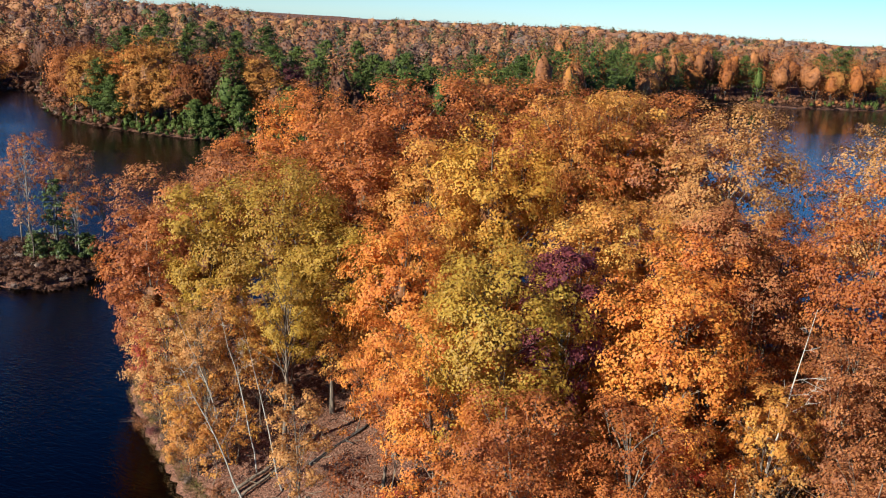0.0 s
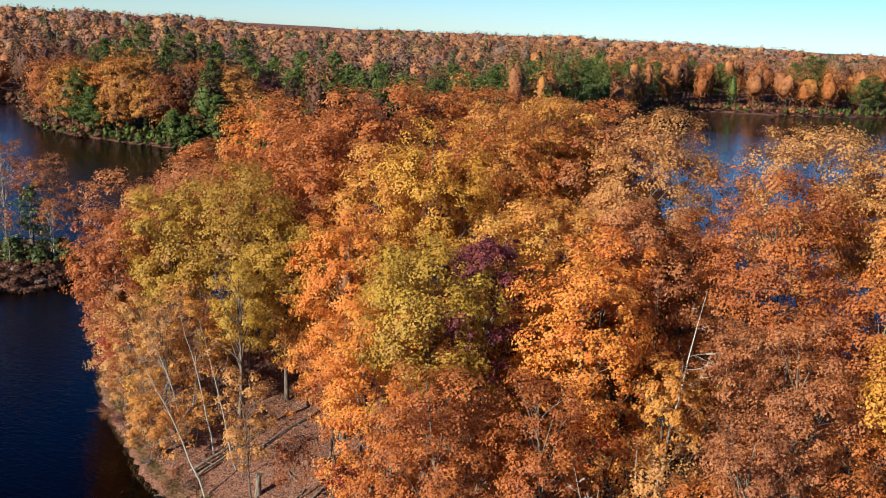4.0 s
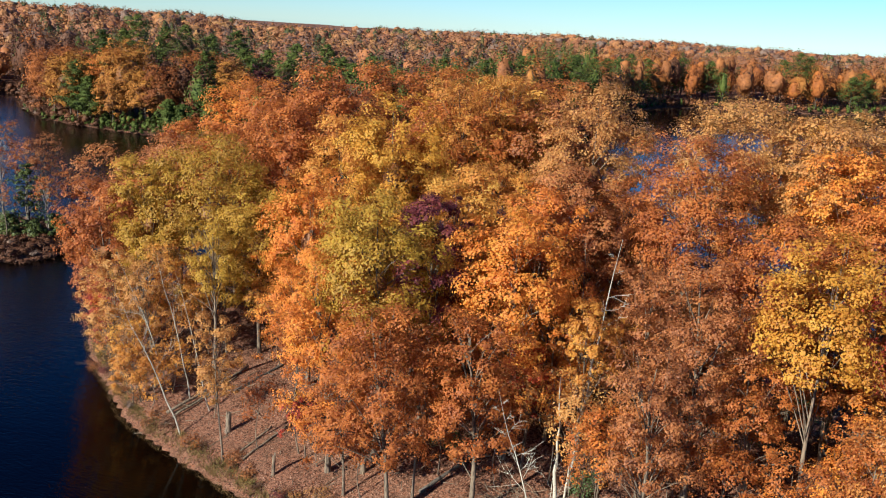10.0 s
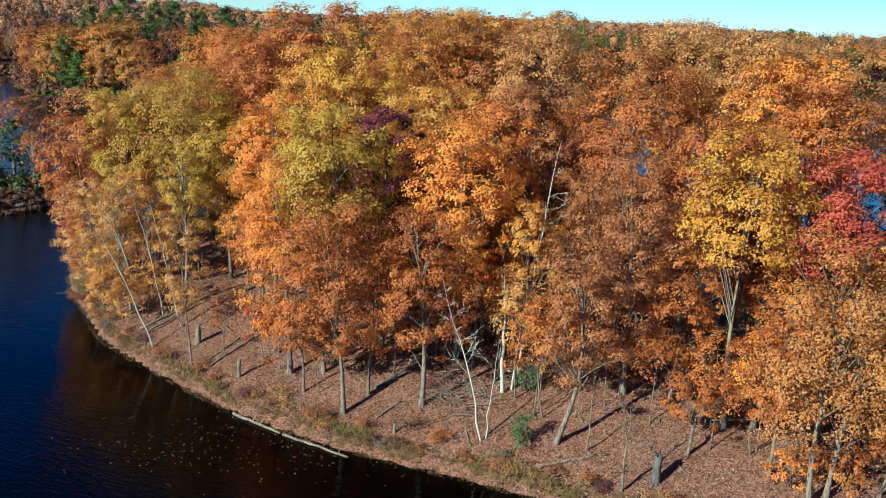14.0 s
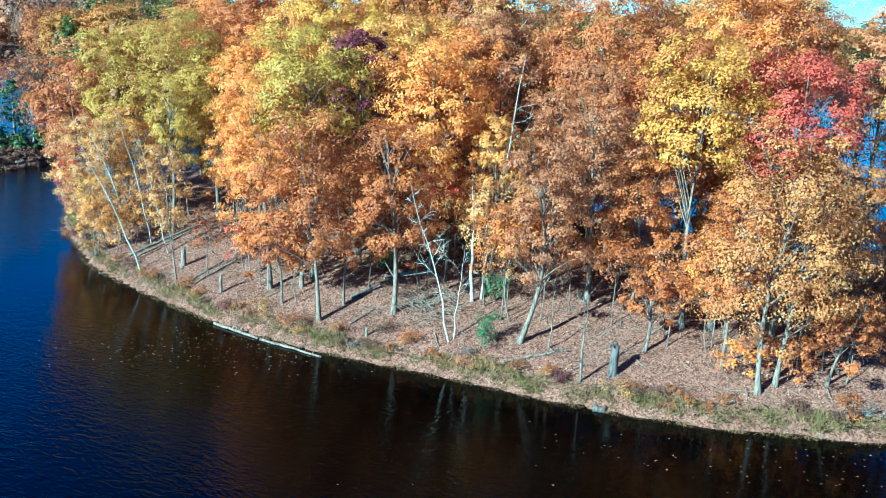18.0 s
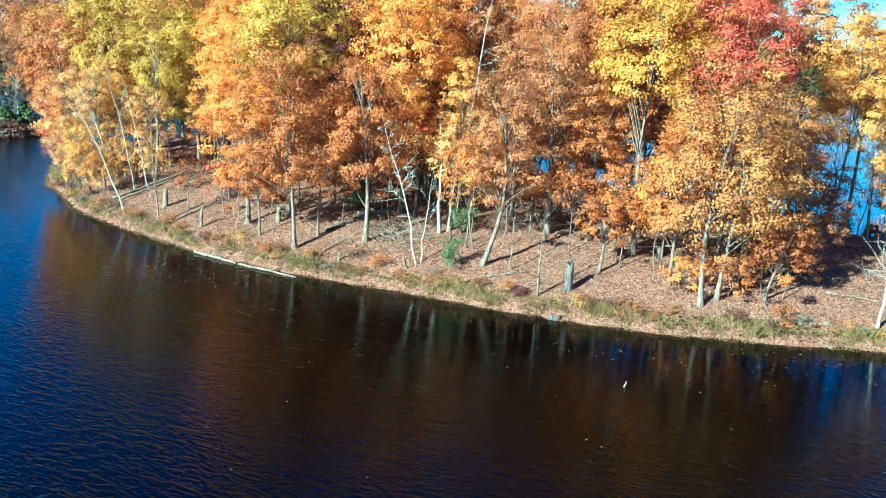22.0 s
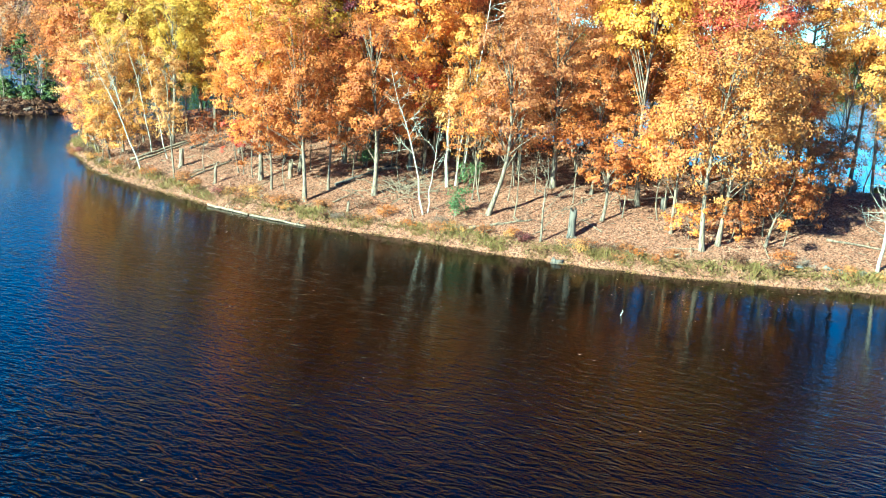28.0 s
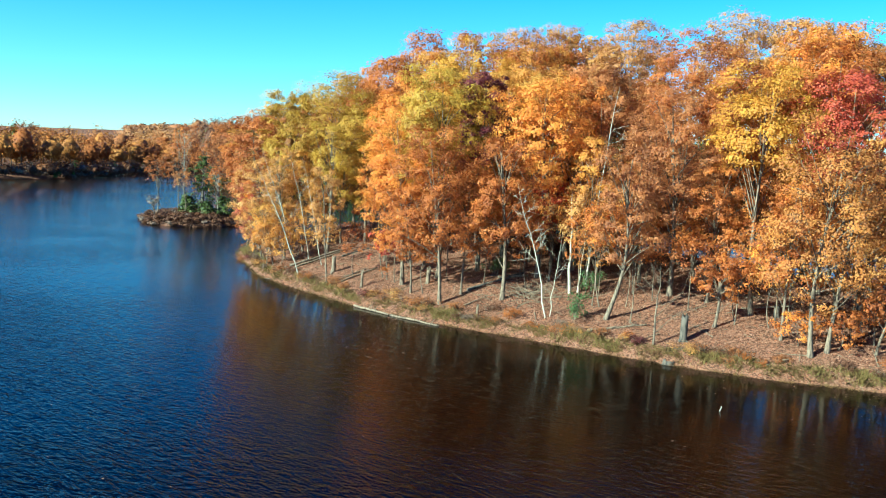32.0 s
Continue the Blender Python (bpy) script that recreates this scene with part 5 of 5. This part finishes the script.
bare_tree("slim_birch", -11.2, 47.4, 10.5, 0.06, BIRCH, "slim leaning white birch on the slope", 7, (-3.2, 1.8), 7, 0.5, 0.2, 4)
bare_tree("slim_birch", -13.4, 49.6, 11.5, 0.065, BIRCH, "slim leaning white birch on the slope", 8, (-3.0, 1.2), 7, 0.5, 0.2, 4)
bare_tree("bare_sapling", 20.7, 26.1, 5.6, 0.09, BARK, "bare grey sapling with many upright stems", 9, (0.1, 0.2), 12, 0.12, 0.5, 4)
bare_tree("bare_sapling", 19.0, 29.4, 5.2, 0.06, DEADWOOD, "thin pale sapling on the slope", 10, (0.3, 0.0), 6, 0.4, 0.3, 4)
bare_tree("bare_birch", 41.2, 23.3, 7.0, 0.12, BIRCH, "white bare birch at the bank", 11, (0.9, 0.3), 12, 0.3, 0.45, 6)
bare_tree("bare_birch", 42.9, 22.8, 8.6, 0.17, BIRCH, "white bare birch at the bank", 12, (1.4, 0.2), 10, 0.4, 0.35, 5)
bare_tree("bare_sapling", -17.4, 50.0, 6.5, 0.07, DEADWOOD, "pale bare sapling at the tip of the bank", 13, (-1.6, -0.8), 10, 0.3, 0.45, 6)
bare_tree("bare_sapling", -19.8, 53.2, 6.0, 0.07, DEADWOOD, "pale bare sapling at the tip of the bank", 14, (-2.2, -1.0), 10, 0.3, 0.45, 6)
bare_tree("bare_birch", -15.6, 51.0, 11.5, 0.075, BIRCH, "forked white birch with bare limbs", 15, (-3.8, -0.4), 9, 0.45, 0.3, 5)
# dark inner trunks of the wood
for n in range(34):
    xx = rngd.uniform(-10, 46)
    yy = 44 + rngd.uniform(0, 22) - 0.22 * xx
    bare_tree("slender_trunk", xx, yy, rngd.uniform(9, 15), rngd.uniform(0.09, 0.17), BARK if n % 3 else DARKBARK, "slender grey trunk in the inner wood", 100 + n, (rngd.normal() * 0.8, rngd.normal() * 0.5), 4, 0.5, 0.15, 2)
for n in range(16):
    xx, yy = rngd.uniform(40, 60), rngd.uniform(34, 47)
    bare_tree("slender_trunk", xx, yy, rngd.uniform(5, 12), rngd.uniform(0.05, 0.1), BARK, "slender bare tree on the narrow neck of land", 160 + n, (rngd.normal() * 0.6, rngd.normal() * 0.4), 9, 0.25, 0.35, 5)
# dead twigs and branches on the leaf litter
rng = np.random.default_rng(91)
tubes = []
tx, ty, tz, td = near_land(rng, 900, -20, 48, 22, 56, 1.2, 14)
for a, b, c in zip(tx[:330], ty[:330], tz[:330]):
    ang = rng.uniform(0, 6.283)
    L = rng.uniform(0.4, 1.0) * (2.6 if rng.uniform() < 0.2 else 1.0)
    e = np.array([a + math.cos(ang) * L, b + math.sin(ang) * L, 0])
    e[2] = zat(e[0], e[1]) + 0.05 + (rng.uniform(0, 0.35) if rng.uniform() < 0.3 else 0)
    s0 = np.array([a, b, c + 0.04])
    tubes.append(tube(np.array([s0, (s0 + e) / 2 + rng.normal(size=3) * np.array([0.06, 0.06, 0.02]) * L, e]), [0.02 + 0.012 * L, 0.016 + 0.008 * L, 0.008], 4))
tagged(new("fallen_twigs", mesh_from("fallen_twigs", *join(tubes), DEADWOOD)), "grey dead twigs scattered over the leaf litter", "twigs", kind="stuff")
# brush pile
rng = np.random.default_rng(77)
tubes = []
for _ in range(110):
    s = np.array([11.2 + rng.normal() * 1.3, 34.6 + rng.normal() * 1.2, 0])
    s[2] = zat(s[0], s[1]) + rng.uniform(0, 0.35)
    a = rng.uniform(0, 6.283)
    L = rng.uniform(0.8, 2.4)
    e = s + np.array([math.cos(a) * L, math.sin(a) * L * 0.7, rng.uniform(0.0, 1.0)])
    tubes.append(tube(np.array([s, (s + e) / 2 + rng.normal(size=3) * 0.12, e]), [0.03, 0.02, 0.006], 4))
tagged(new("brush_pile", mesh_from("brush_pile", *join(tubes), DEADWOOD)), "tangled grey pile of dry branches on the slope", "brush pile", kind="stuff")


def rock(x, y, r, seed):
    rng = np.random.default_rng(seed)
    bm = bmesh.new()
    bmesh.ops.create_icosphere(bm, subdivisions=2, radius=r)
    for q in bm.verts:
        n = noise.noise(q.co * (1.6 / r) + Vector((seed, 0, 0)))
        q.co *= 1 + 0.35 * n
        q.co.z *= 0.6
    me = bpy.data.meshes.new("rock")
    bm.to_mesh(me)
    bm.free()
    me.materials.append(STONE)
    ob = new("rock", me)
    ob.location = (x, y, max(zat(x, y), -0.05) + r * 0.15)
    ob.rotation_euler = (0, 0, rng.uniform(0, 6))
    return tagged(ob, "grey weathered stone at the water's edge", "rock", "stones on the bank")


for n, (x, y, r) in enumerate([(38.3, 23.5, 0.32), (38.9, 23.2, 0.26), (36.5, 23.3, 0.22), (40.3, 23.1, 0.28), (35.3, 23.1, 0.2), (45.5, 22.9, 0.3)]):
    rock(x, y, r, n)

# leaves afloat
x = np.concatenate([rngd.normal(-3, 5, 260), rngd.uniform(-30, 45, 150), rngd.normal(32, 7, 110)])
y = np.concatenate([rngd.normal(30.5, 2.6, 260), rngd.uniform(-25, 60, 150), rngd.normal(18.5, 1.8, 110)])
ok = inside_distance(x, y, PENINSULA) < -0.3
x, y = x[ok], y[ok]
v, f = leaves(rngd, np.stack([x, y, np.full(len(x), 0.012)], -1), np.array([0, 0, 1.0]) + rngd.normal(size=(len(x), 3)) * 0.06, 0.1)
v[:, 2] = np.maximum(v[:, 2], 0.006)
tagged(new("floating_leaves", mesh_from("floating_leaves", v, f, LITTER)), "pale fallen leaves afloat on the lake", "leaf", kind="stuff")
